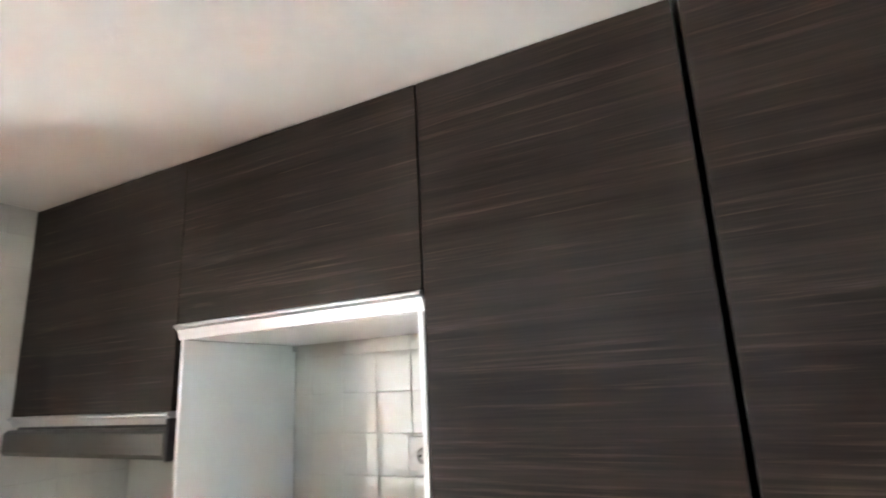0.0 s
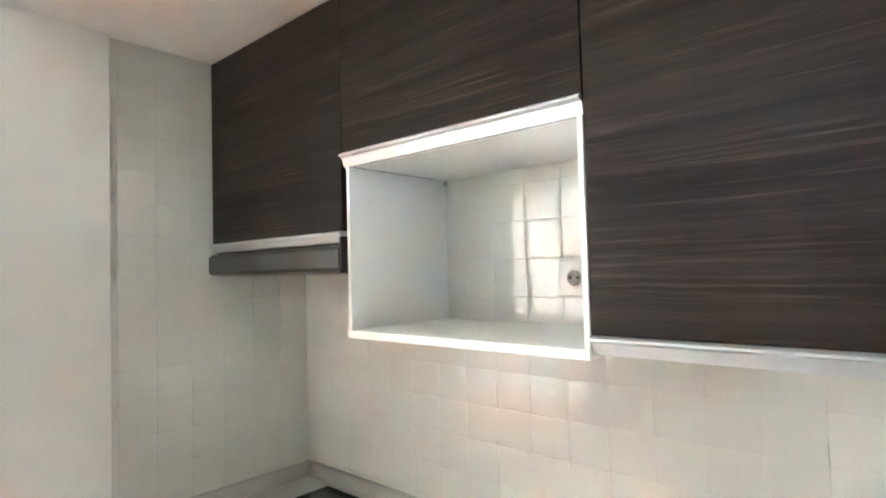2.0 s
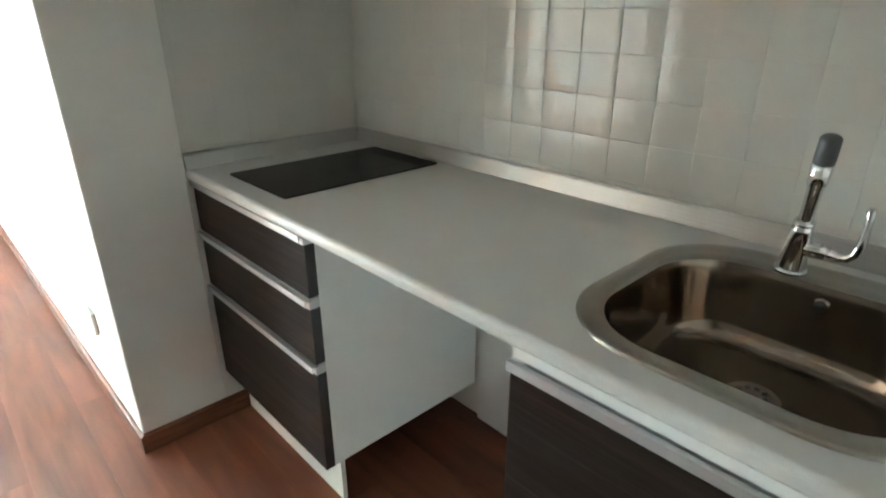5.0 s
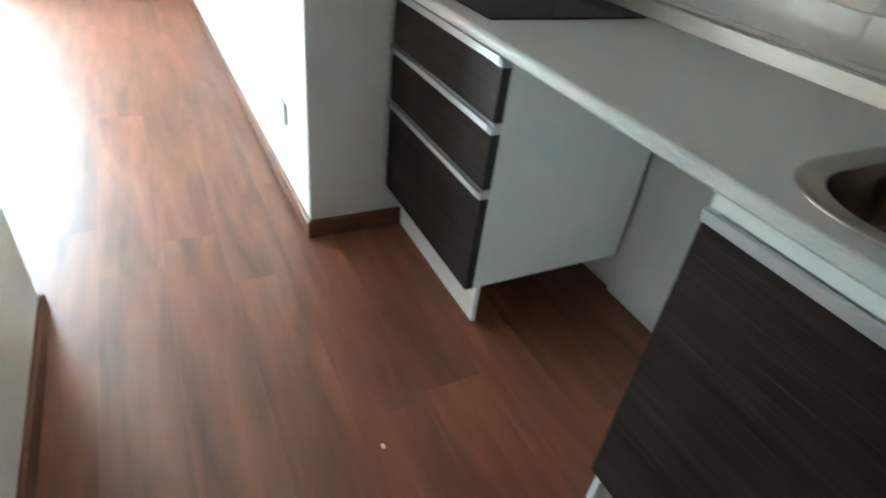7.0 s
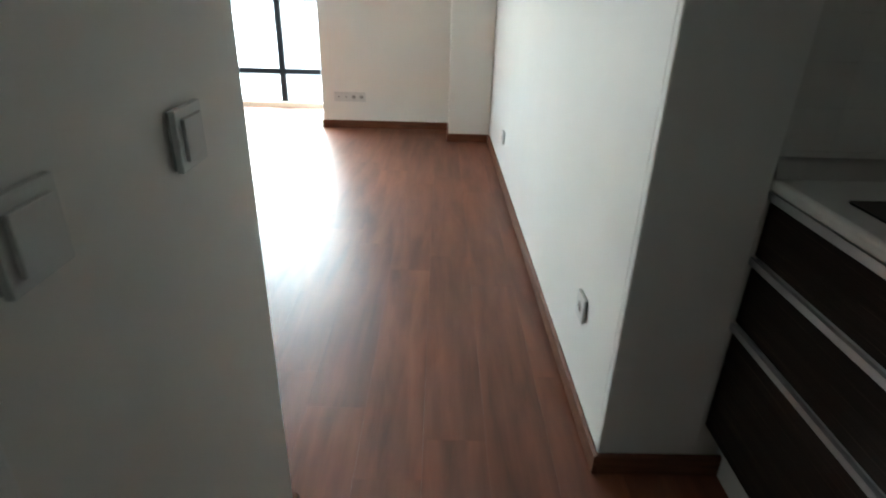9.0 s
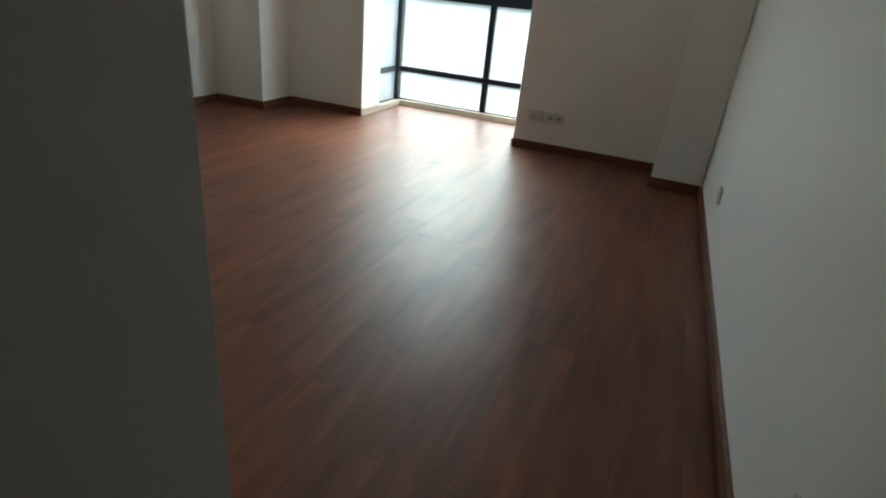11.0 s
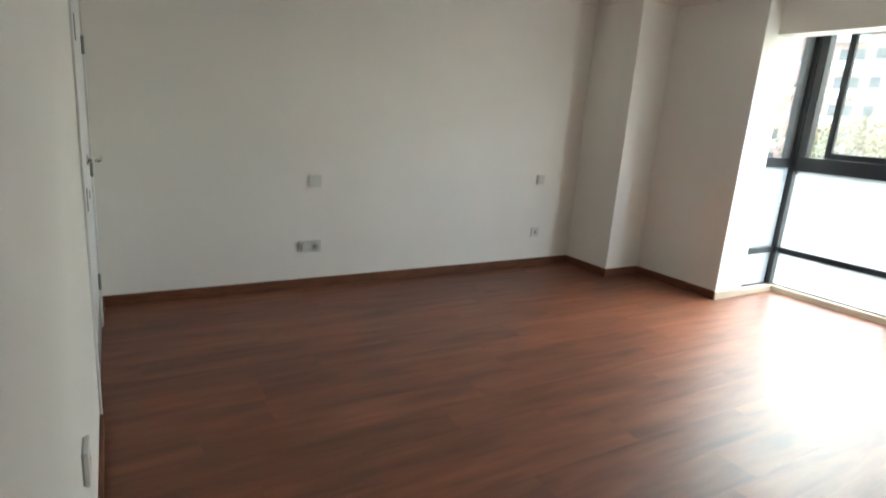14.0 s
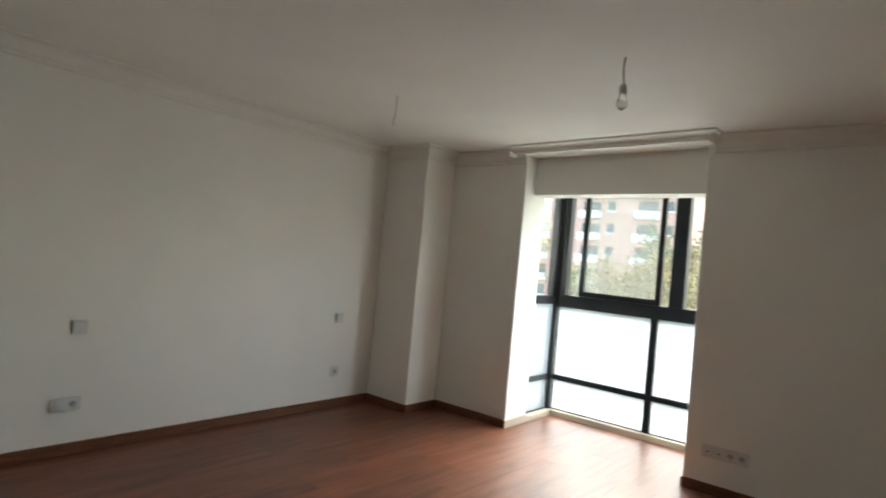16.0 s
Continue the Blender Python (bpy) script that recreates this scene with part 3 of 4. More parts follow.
SW = plate("light_switch", 0.085, 0.085, "white plastic rocker light switch on the wall", "switch", "light switches")
rocker(SW, 0)
SO = plate("wall_socket", 0.085, 0.085, "white plastic power socket on the wall", "socket", "power sockets")
outlet(SO, 0)
DO = plate("double_socket", 0.16, 0.085, "white double plate with switch and power socket", "socket", "power sockets")
rocker(DO, -0.036)
outlet(DO, 0.036)
QO = plate("socket_strip", 0.29, 0.085, "white four-way plate of television and power sockets", "socket")
for i, cx in enumerate((-0.105, -0.035, 0.035, 0.105)):
    if i < 2:
        box("blank", (cx - 0.029, -0.0195, -0.029), (cx + 0.029, -0.0135, 0.029), WPLAS, QO, 0.0015, 2)
        tube("pin_hole", [(cx, -0.0193, 0), (cx, -0.0201, 0)], [0.006, 0.006], DARKIN, QO, 12)
    else:
        outlet(QO, cx)

QO.matrix_basis = pose(WEST_N, -2.235, 0.288, 0, 0, 90)
SW.matrix_basis = pose(-1.185, south_y(-1.185), 0.790, 0, 0, 180.6)
copy_thing(SW, pose(-3.285, south_y(-3.285), 0.806, 0, 0, 180.6))
copy_thing(SW, pose(0.464, PASS, 1.083, 0, 0, 180))
copy_thing(SW, pose(0.800, PASS, 1.083, 0, 0, 180))
DO.matrix_basis = pose(-1.152, south_y(-1.152), 0.315, 0, 0, 180.6)
SO.matrix_basis = pose(-3.285, south_y(-3.285), 0.322, 0, 0, 180.6)
copy_thing(SO, pose(-0.305, NORTH_E - 0.003, 0.36, 0, 0, 0.5))
copy_thing(SO, pose(-2.62, NORTH + 0.013, 0.315, 0, 0, 0.5))
copy_thing(SO, pose(LX + E_TURN * 1.0, -2.765, 0.49, 0, 0, -90.5))
copy_thing(SO, pose(1.092, -0.0045, 1.588, 0, 0, 0))

# ---------- ceiling wires ----------
w1 = thing("ceiling_cable", (-2.46, -4.00, CEIL_R), "short bare lamp cable hanging from the ceiling", "cable")
tube("wire", [(-2.46, -4.00, CEIL_R), (-2.462, -3.998, CEIL_R - 0.08), (-2.456, -4.003, CEIL_R - 0.15)], [0.004, 0.004, 0.004], GPLAS, w1, 8)
tube("terminal", [(-2.456, -4.003, CEIL_R - 0.15), (-2.452, -4.006, CEIL_R - 0.195)], [0.010, 0.008], WPLAS, w1, 10)
w2 = thing("bare_bulb", (-2.447, -2.456, CEIL_R), "clear bulb in a white holder on a bare ceiling cable", "lamp")
BX, BY = -2.447, -2.456
tube("wire", [(BX, BY, CEIL_R), (BX + 0.006, BY - 0.004, CEIL_R - 0.06), (BX - 0.003, BY + 0.002, CEIL_R - 0.13)], [0.004, 0.004, 0.004], GPLAS, w2, 8)
tube("holder", [(BX - 0.003, BY, CEIL_R - 0.13), (BX - 0.003, BY, CEIL_R - 0.14), (BX - 0.003, BY, CEIL_R - 0.180)], [0.010, 0.017, 0.018], WPLAS, w2, 16)
BULB = mat("bulb_glass", (0.95, 0.95, 0.93), 0.12)
bsdf(BULB).inputs["Transmission Weight"].default_value = 0.85
tube("bulb", [(BX - 0.003, BY, CEIL_R - z) for z in (0.180, 0.188, 0.20, 0.216, 0.234, 0.247, 0.254)], [0.012, 0.014, 0.021, 0.0265, 0.025, 0.016, 0.005], BULB, w2, 20)

# ---------- kitchen: base units ----------
YF, YC = -0.628, -0.600      # front face and carcass front


def front(parent, x0, x1, z0, z1, name="front"):
    f = box(name, (x0 + 0.003, YF, z0), (x1 - 0.003, YC, z1), DARK, parent, 0.0012)
    box("edge_band", (x1 - 0.0028, YF + 0.0004, z0), (x1 - 0.0012, YC, z1), EDGE, parent, 0)
    box("edge_band", (x0 + 0.0012, YF + 0.0004, z0), (x0 + 0.0028, YC, z1), EDGE, parent, 0)
    return f


def grip(parent, x0, x1, z):
    """Aluminium grip profile lying on the upper edge of a front, top at z."""
    prof = [(YC, z), (YF + 0.008, z), (YF + 0.006, z - 0.006), (YF - 0.001, z - 0.006), (YF - 0.003, z), (YF - 0.012, z), (YF - 0.012, z - 0.017), (YF - 0.009, z - 0.017), (YF - 0.009, z - 0.004), (YF - 0.0005, z - 0.009), (YF - 0.0005, z - 0.027), (YC, z - 0.027)]
    tagged(prism("handle", prof, 0, x0 + 0.002, x1 - 0.002, ALU, parent), "satin aluminium grip rail")


def plinth(parent, x0, x1):
    box("plinth", (x0, -0.574, 0.0), (x1, -0.559, 0.150), MELA, parent, 0.001)


dr = thing("drawer_unit", (0.33, -0.3, 0), "three-drawer base unit with dark streaked fronts and aluminium grips", "cabinet")
for x0, x1 in ((0.003, 0.021), (0.640, 0.658)):
    box("side_panel", (x0, YC + 0.001, 0.158), (x1, -0.03, 0.868), MELA, dr, 0.001)
box("base_panel", (0.0215, YC + 0.001, 0.158), (0.6395, -0.03, 0.176), MELA, dr, 0.001)
box("back_panel", (0.0215, -0.045, 0.1765), (0.6395, -0.032, 0.866), MELA, dr, 0.001)
for z0, z1 in ((0.160, 0.476), (0.508, 0.667), (0.699, 0.8375)):
    front(dr, 0.0, 0.661, z0, z1, "drawer_front")
    grip(dr, 0.0, 0.661, z1 + 0.0275)
plinth(dr, 0.004, 0.645)

sk = thing("sink_unit", (1.85, -0.3, 0), "sink base unit with dark streaked doors and aluminium grip", "cabinet")
for x0, x1 in ((1.290, 1.308), (2.40, 2.418)):
    box("side_panel", (x0, YC + 0.001, 0.0), (x1, -0.03, 0.868), MELA, sk, 0.001)
for x0, x1 in ((1.288, 1.849), (1.851, 2.419)):
    front(sk, x0, x1, 0.135, 0.808, "door")
    grip(sk, x0, x1, 0.8355)
box("rail", (1.290, YF + 0.003, 0.8365), (2.418, YC - 0.0005, 0.868), MELA, sk, 0.001)
box("plinth", (1.3085, -0.575, 0.0), (2.3995, -0.56, 0.125), MELA, sk, 0.001)

# pale lining of the appliance gap between the units
structure(box("gap_lining", (0.66, -0.016, 0.0), (1.289, -0.002, 0.868), MELA, None, 0.001), "pale painted wall behind the empty appliance gap")

# worktop with a hole for the sink bowl
SX0, SX1, SY0, SY1 = 1.302, 1.832, -0.594, -0.066


def worktop():
    prof = [(-0.001, 0.870), (-0.001, 0.900)] + [(y, z) for y, z in arc(-0.633, 0.886, 0.014, 90, 180, 5)] + [(-0.647, 0.876), (-0.642, 0.870)]
    ob = prism("worktop", prof, 0, 0.002, KEND - 0.002, TOP)
    cut = prism("cutter", rounded(SX0 + 0.03, SX1 - 0.03, SY0 + 0.03, SY1 - 0.06, 0.13), 2, 0.80, 0.95, TOP)
    md = ob.modifiers.new("hole", "BOOLEAN")
    md.object, md.operation, md.solver = cut, "DIFFERENCE", "EXACT"
    dg = bpy.context.evaluated_depsgraph_get()
    me = bpy.data.meshes.new_from_object(ob.evaluated_get(dg))
    ob.modifiers.clear()
    ob.data = me
    bpy.data.objects.remove(cut)
    return tagged(ob, "pale grey-white laminate worktop with rounded front edge", "worktop")


worktop()
up = thing("upstand", (0.0, 0.0, 0.9), "aluminium upstand strip between worktop and tiles", "trim")
prism("strip", [(-0.0005, 0.9008), (-0.024, 0.9008), (-0.023, 0.906), (-0.012, 0.941), (-0.008, 0.947), (-0.0005, 0.947)], 0, 0.024, KEND - 0.003, UPAL, up)
prism("strip", [(0.0025, 0.9008), (0.024, 0.9008), (0.023, 0.906), (0.012, 0.941), (0.008, 0.947), (0.0025, 0.947)], 1, -0.645, -0.0005, UPAL, up)

hob = thing("hob", (0.33, -0.31, 0.9), "black glass two-ring hob set in the worktop", "hob")
prism("glass", rounded(0.167, 0.493, -0.577, -0.046, 0.008, 4), 2, 0.9008, 0.9055, BLACKG, hob)
RING = mat("hob_print", (0.05, 0.05, 0.05), 0.25)
for cy, r in ((-0.43, 0.075), (-0.19, 0.09)):
    bm = bmesh.new()
    a = [bm.verts.new((r * math.cos(t), r * math.sin(t), 0)) for t in [2 * math.pi * k / 48 for k in range(48)]]
    b = [bm.verts.new(((r - 0.0016) * math.cos(t), (r - 0.0016) * math.sin(t), 0)) for t in [2 * math.pi * k / 48 for k in range(48)]]
    for k in range(48):
        bm.faces.new((a[k], a[(k + 1) % 48], b[(k + 1) % 48], b[k]))
    finish("ring_print", bm, RING, (0.33, cy, 0.9058), hob)


def sink():
    ob = thing("sink", ((SX0 + SX1) / 2, -0.33, 0.9), "rounded stainless steel inset sink", "sink")
    c = Vector(((SX0 + SX1) / 2, (SY0 + SY1) / 2, 0.9))
    # inset at the sides and front, inset at the back, height, corner radius
    prof = [(0.000, 0.000, 0.9005, 0.165), (0.001, 0.001, 0.9035, 0.164), (0.006, 0.006, 0.9060, 0.160), (0.020, 0.020, 0.9062, 0.152), (0.027, 0.030, 0.9045, 0.146),
            (0.032, 0.055, 0.9040, 0.140), (0.037, 0.070, 0.9030, 0.136), (0.041, 0.075, 0.8980, 0.133), (0.045, 0.079, 0.885, 0.130), (0.055, 0.089, 0.790, 0.125), (0.062, 0.096, 0.768, 0.118),
            (0.078, 0.110, 0.752, 0.105), (0.10, 0.135, 0.745, 0.09), (0.17, 0.19, 0.742, 0.06)]
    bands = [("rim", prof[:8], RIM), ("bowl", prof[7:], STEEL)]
    for name, part, metal in bands:
        bm = bmesh.new()
        rings = []
        for s, bk, z, r in part:
            rings.append([bm.verts.new(Vector((x, y, z)) - c) for x, y in rounded(SX0 + s, SX1 - s, SY0 + s, SY1 - bk, r, 12)])
        for a, b in zip(rings, rings[1:]):
            for k in range(len(a)):
                bm.faces.new((a[k], a[(k + 1) % len(a)], b[(k + 1) % len(a)], b[k]))
        if name == "bowl":
            bm.faces.new(rings[-1])
        finish(name, bm, metal, c, ob, True)
    dx, dy = 1.555, -0.315
    tube("drain", [(dx, dy, 0.7425), (dx, dy, 0.746), (dx, dy, 0.7465)], [0.045, 0.043, 0.038], CHROME, ob, 28)
    tube("drain_basket", [(dx, dy, 0.7466), (dx, dy, 0.7485)], [0.030, 0.026], CHROME, ob, 24)
    # holes are black discs laid on the basket, dark by colour only
    for k in range(8):
        a = k * math.pi / 4
        tube("drain_hole", [(dx + 0.02 * math.cos(a), dy + 0.02 * math.sin(a), 0.7486), (dx + 0.02 * math.cos(a), dy + 0.02 * math.sin(a), 0.7490)], [0.0045, 0.0045], DARKIN, ob, 8)
    ox, oy = 1.585, SY1 - 0.0835
    tube("overflow", [(ox, oy + 0.004, 0.866), (ox, oy - 0.005, 0.866)], [0.016, 0.014], STEEL, ob, 24)
    # black disc on the overflow, its inner shade put into the colour
    tube("overflow_hole", [(ox, oy - 0.0061, 0.866), (ox, oy - 0.0066, 0.866)], [0.011, 0.011], DARKIN, ob, 20)


sink()


NOZZLE = mat("nozzle_rubber", (0.12, 0.12, 0.12), 0.45)


def tap():
    base, tip = Vector((1.519, -0.124, 0.9045)), Vector((1.543, -0.184, 1.160))
    ob = thing("tap", base, "chrome mixer tap with grey nozzle and side lever", "tap")
    d = tip - base
    tube("base_ring", [base, base + Vector((0, 0, 0.004)), base + Vector((0, 0, 0.008))], [0.029, 0.029, 0.025], CHROME, ob, 28)
    tube("body", [base + Vector((0, 0, 0.006)), base + d * 0.06, base + d * 0.14, base + d * 0.26, base + d * 0.34, base + d * 0.37, base + d * 0.385],
         [0.024, 0.0235, 0.022, 0.0195, 0.018, 0.016, 0.012], CHROME, ob, 28)
    tube("collar", [base + d * 0.38, base + d * 0.385, base + d * 0.405, base + d * 0.41], [0.013, 0.017, 0.017, 0.013], CHROME, ob, 28)
    tube("spout", [base + d * k for k in (0.40, 0.43, 0.55, 0.66, 0.68, 0.72, 0.82)], [0.0125, 0.0115, 0.0120, 0.0130, 0.0155, 0.0165, 0.0165], CHROME, ob, 24)
    tagged(tube("nozzle", [base + d * k for k in (0.82, 0.825, 0.86, 0.985, 1.0)], [0.0150, 0.0160, 0.0162, 0.0158, 0.012], NOZZLE, ob, 24), "grey nozzle")
    c = base + d * 0.21
    tube("lever_hub", [c + Vector(v) for v in ((0.010, 0, 0), (0.016, 0, 0), (0.044, 0, 0), (0.048, 0, 0))], [0.015, 0.017, 0.016, 0.011], CHROME, ob, 20)
    tube("lever", [c + Vector(v) for v in ((0.046, 0, 0), (0.054, 0, -0.002), (0.064, 0, -0.004), (0.076, 0, -0.002), (0.085, 0, 0.008), (0.089, 0, 0.024), (0.090, 0, 0.042), (0.090, 0.002, 0.066), (0.089, 0.003, 0.084), (0.0885, 0.003, 0.089))],
         [0.010, 0.0115, 0.0095, 0.0085, 0.008, 0.0075, 0.0068, 0.006, 0.0075, 0.005], CHROME, ob, 16)


tap()

# ---------- kitchen: wall units ----------
UF, UC = -0.352, -0.334


def wall_rail(parent, x0, x1, z, h):
    prof = [(UC, z), (UF - 0.004, z), (UF - 0.010, z - 0.004), (UF - 0.010, z - 0.008), (UF - 0.001, z - 0.012), (UF + 0.006, z - h), (UC, z - h)]
    tagged(prism("grip_rail", prof, 0, x0 + 0.001, x1 - 0.001, ALU, parent), "satin aluminium grip rail")


def wall_unit(x0, x1, z0, rail, label):
    ob = thing("wall_cabinet", ((x0 + x1) / 2, -0.17, z0), label, "cabinet", "kitchen wall cabinets")
    box("door", (x0 + 0.0006, UF, z0), (x1 - 0.0006, UC, CEIL_K - 0.006), DARK, ob, 0.0012)
    for a, b in ((x0 + 0.0015, x0 + 0.0175), (x1 - 0.0175, x1 - 0.0015)):
        box("side_panel", (a, UC + 0.001, z0), (b, -0.012, CEIL_K - 0.004), EDGE, ob, 0.0008)
    box("bottom_panel", (x0 + 0.018, UC + 0.001, z0 - 0.002), (x1 - 0.018, -0.012, z0 + 0.014), MELA, ob, 0.0008)
    wall_rail(ob, x0, x1, z0 - 0.0005, rail)
    return ob


wall_unit(0.003, 0.663, 1.714, 0.026, "dark streaked wall cabinet above the slim hood")
wall_unit(0.6645, 1.3015, 1.900, 0.034, "dark streaked wall cabinet above the open niche")
wall_unit(1.3025, 1.7535, 1.502, 0.032, "tall dark streaked wall cabinet with aluminium bottom rail")
wall_unit(1.7625, KEND - 0.004, 1.502, 0.032, "tall dark streaked wall cabinet with aluminium bottom rail")

ni = thing("niche_shelf", (0.99, -0.17, 1.46), "open white melamine niche box below a wall cabinet", "shelf")
box("side_panel", (0.6815, -0.353, 1.4785), (0.692, -0.006, 1.864), MELA, ni, 0.001)
box("side_panel", (1.291, -0.353, 1.4785), (1.3015, -0.006, 1.864), MELA, ni, 0.001)
box("bottom_panel", (0.6815, -0.355, 1.460), (1.3015, -0.006, 1.478), MELA, ni, 0.001)
box("top_panel", (0.6925, -0.333, 1.8645), (1.2905, -0.006, 1.880), MELA, ni, 0.001)
for bx in (0.697, 1.286):
    box("bracket", (bx - 0.004, -0.02, 1.848), (bx + 0.004, -0.009, 1.862), GPLAS, ni, 0.001)

hd = thing("cooker_hood", (0.33, -0.17, 1.6), "slim pull-out cooker hood with dark steel front", "hood")
prism("front_strip", [(-0.338, 1.680), (-0.352, 1.680), (-0.362, 1.675), (-0.366, 1.669), (-0.366, 1.626), (-0.360, 1.616), (-0.338, 1.614)], 0, 0.004, 0.662, HOODM, hd)
box("body", (0.010, -0.337, 1.612), (0.656, -0.014, 1.686), HOODM, hd, 0.002)
tagged(box("filter", (0.05, -0.30, 1.608), (0.616, -0.06, 1.6115), GPLAS, hd, 0.001), "pale grease filter")
box("end_cap", (0.6628, -0.364, 1.612), (0.670, -0.33, 1.700), EDGE, hd, 0.002)

# crumb of plaster left on the floor
bm = bmesh.new()
bmesh.ops.create_icosphere(bm, subdivisions=1, radius=0.006)
for v in bm.verts:
    v.co = Vector((v.co.x * 1.6, v.co.y, max(v.co.z, -0.002) * 0.5)) * random.uniform(0.8, 1.15)
crumb = finish("plaster_crumb", bm, WALL, (0.977, -1.005, 0.0015))
tagged(crumb, "small white crumb of plaster lying on the floor", "debris")

# ---------- outside ----------
GZ = -6.2


def ground_mat():
    m = mat("ground_earth", (0.1, 0.1, 0.08), 0.9)
    v = coords(m)
    link(m, ramp(m, noise_tex(m, v, 0.15, 5), [(0.35, (0.07, 0.09, 0.04)), (0.6, (0.14, 0.13, 0.10))]), bsdf(m).inputs["Base Color"])
    return m


structure(box("ground", (-2500, -2500, GZ - 1), (2500, 2500, GZ), ground_mat(), None, 0), "grass and paving below the window")


def brick_mat():
    m = mat("far_brick", (0.38, 0.22, 0.17), 0.85)
    course = noise_tex(m, coords(m, (3.5, 3.5, 14)), 1.0, 3, 0.6)
    patch = noise_tex(m, coords(m, (0.25, 0.25, 0.25)), 1.0, 3)
    col = ramp(m, course, [(0.3, (0.36, 0.195, 0.155)), (0.7, (0.46, 0.275, 0.225))])
    col = mix(m, col, ramp(m, patch, [(0.3, (0.88, 0.88, 0.88)), (0.7, (1.05, 1.05, 1.05))]), 1.0, "MULTIPLY")
    link(m, col, bsdf(m).inputs["Base Color"])
    return m


BRICK = brick_mat()
BALC = paint("balcony_plaster", (0.60, 0.63, 0.64), 0.8)
FARGL = mat("far_window", (0.05, 0.06, 0.065), 0.3, 0.0, 0.25)
ROOF = paint("roof_edge", (0.30, 0.28, 0.26), 0.8)


def house(x, y0, y1, storeys, label):
    """Brick block whose front faces +x, with window bands and white balconies."""
    top = GZ + storeys * 3.0 + 0.8
    ob = thing("apartment_block", (x, (y0 + y1) / 2, GZ), label, "building", "brick apartment blocks")
    box("wall", (x - 11, y0, GZ), (x, y1, top), BRICK, ob, 0)
    box("roof", (x - 11.3, y0 - 0.3, top), (x + 0.3, y1 + 0.3, top + 0.35), ROOF, ob, 0.03)
    n = max(1, int((y1 - y0) / 7.0))
    w = (y1 - y0) / n
    for s in range(storeys):
        z = GZ + 0.6 + s * 3.0
        for i in range(n):
            c = y0 + (i + 0.5) * w
            box("balcony", (x + 0.01, c - 1.8, z - 0.2), (x + 1.3, c + 1.0, z + 0.75), BALC, ob, 0.03)
            box("window", (x + 0.01, c - 1.7, z + 0.0), (x + 0.06, c + 0.9, z + 2.1), FARGL, ob, 0.01)
            box("window", (x + 0.01, c + 1.9, z + 0.9), (x + 0.07, c + 2.9, z + 2.1), FARGL, ob, 0.01)
            box("sill", (x + 0.01, c + 1.8, z + 0.78), (x + 0.18, c + 3.0, z + 0.895), BALC, ob, 0.01)
    return ob


house(-72, -62, -23.4, 7, "red brick apartment block with white balconies")
house(-112, -46, -8, 5, "red brick apartment block with white balconies")


def leaf_mat(name, a, b):
    m = mat(name, a, 0.7, 0.0, 0.1)
    info = noise_tex(m, coords(m), 1.1, 3)
    link(m, ramp(m, info, [(0.35, a), (0.65, b)]), bsdf(m).inputs["Base Color"])
    return m


LEAF_Y = leaf_mat("autumn_leaves", (0.20, 0.13, 0.03), (0.10, 0.10, 0.03))
LEAF_G = leaf_mat("green_leaves", (0.05, 0.08, 0.02), (0.12, 0.12, 0.04))
BARK = paint("bark", (0.10, 0.075, 0.055), 0.9, 0.6)


def tree(x, y, h, spread, leaves, seed, label, count=9000):
    rnd = random.Random(seed)
    ob = thing("tree", (x, y, GZ), label, "tree", "street trees")
    tips = []
    bm = bmesh.new()

    def limb(a, b, r0, r1):
        d = (b - a).normalized()
        s = d.orthogonal().normalized()
        u = d.cross(s)
        ra = [bm.verts.new(a + r0 * (math.cos(k * 1.0472) * s + math.sin(k * 1.0472) * u)) for k in range(6)]
        rb = [bm.verts.new(b + r1 * (math.cos(k * 1.0472) * s + math.sin(k * 1.0472) * u)) for k in range(6)]
        for k in range(6):
            bm.faces.new((ra[k], ra[(k + 1) % 6], rb[(k + 1) % 6], rb[k]))

    def grow(a, d, length, r, depth):
        b = a + d * length
        limb(a, b, r, r * 0.62)
        if depth == 0:
            tips.append(b)
            return
        for _ in range(3 if depth > 1 else 4):
            nd = (d + Vector((rnd.uniform(-1, 1), rnd.uniform(-1, 1), rnd.uniform(-0.25, 0.7))) * spread).normalized()
            grow(a + d * length * rnd.uniform(0.6, 1.0), nd, length * rnd.uniform(0.55, 0.8), r * 0.55, depth - 1)

    grow(Vector((0, 0, 0)), Vector((0, 0, 1)), h * 0.38, h * 0.022, 4)
    finish("trunk", bm, BARK, (x, y, GZ), ob)
    if count:
        bm = bmesh.new()
        for i in range(count):
            t = rnd.choice(tips)
            c = t + Vector((rnd.gauss(0, 0.45), rnd.gauss(0, 0.45), rnd.gauss(0, 0.4)))
            s = rnd.uniform(0.05, 0.12)
            n = Vector((rnd.uniform(-1, 1), rnd.uniform(-1, 1), rnd.uniform(-1, 1))).normalized()
            u = n.orthogonal().normalized()
            v = n.cross(u)
            q = [bm.verts.new(c + s * (a * u + b * v)) for a, b in ((-1, 0), (0, -0.6), (1, 0), (0, 0.6))]
            bm.faces.new(q)
        tagged(finish("foliage", bm, leaves, (x, y, GZ), ob), kind="stuff")
    return ob


tree(-22, -9.2, 9.6, 0.75, LEAF_Y, 3, "autumn tree with thin yellow-green foliage")
tree(-25, -6.2, 9.8, 0.75, LEAF_Y, 4, "autumn tree with thin yellow-green foliage")
tree(-19, -13.6, 10.6, 0.6, LEAF_G, 7, "bare street tree with few leaves", 700)
tree(-29, -9.8, 10.2, 0.75, LEAF_G, 5, "autumn tree with green and yellow foliage")
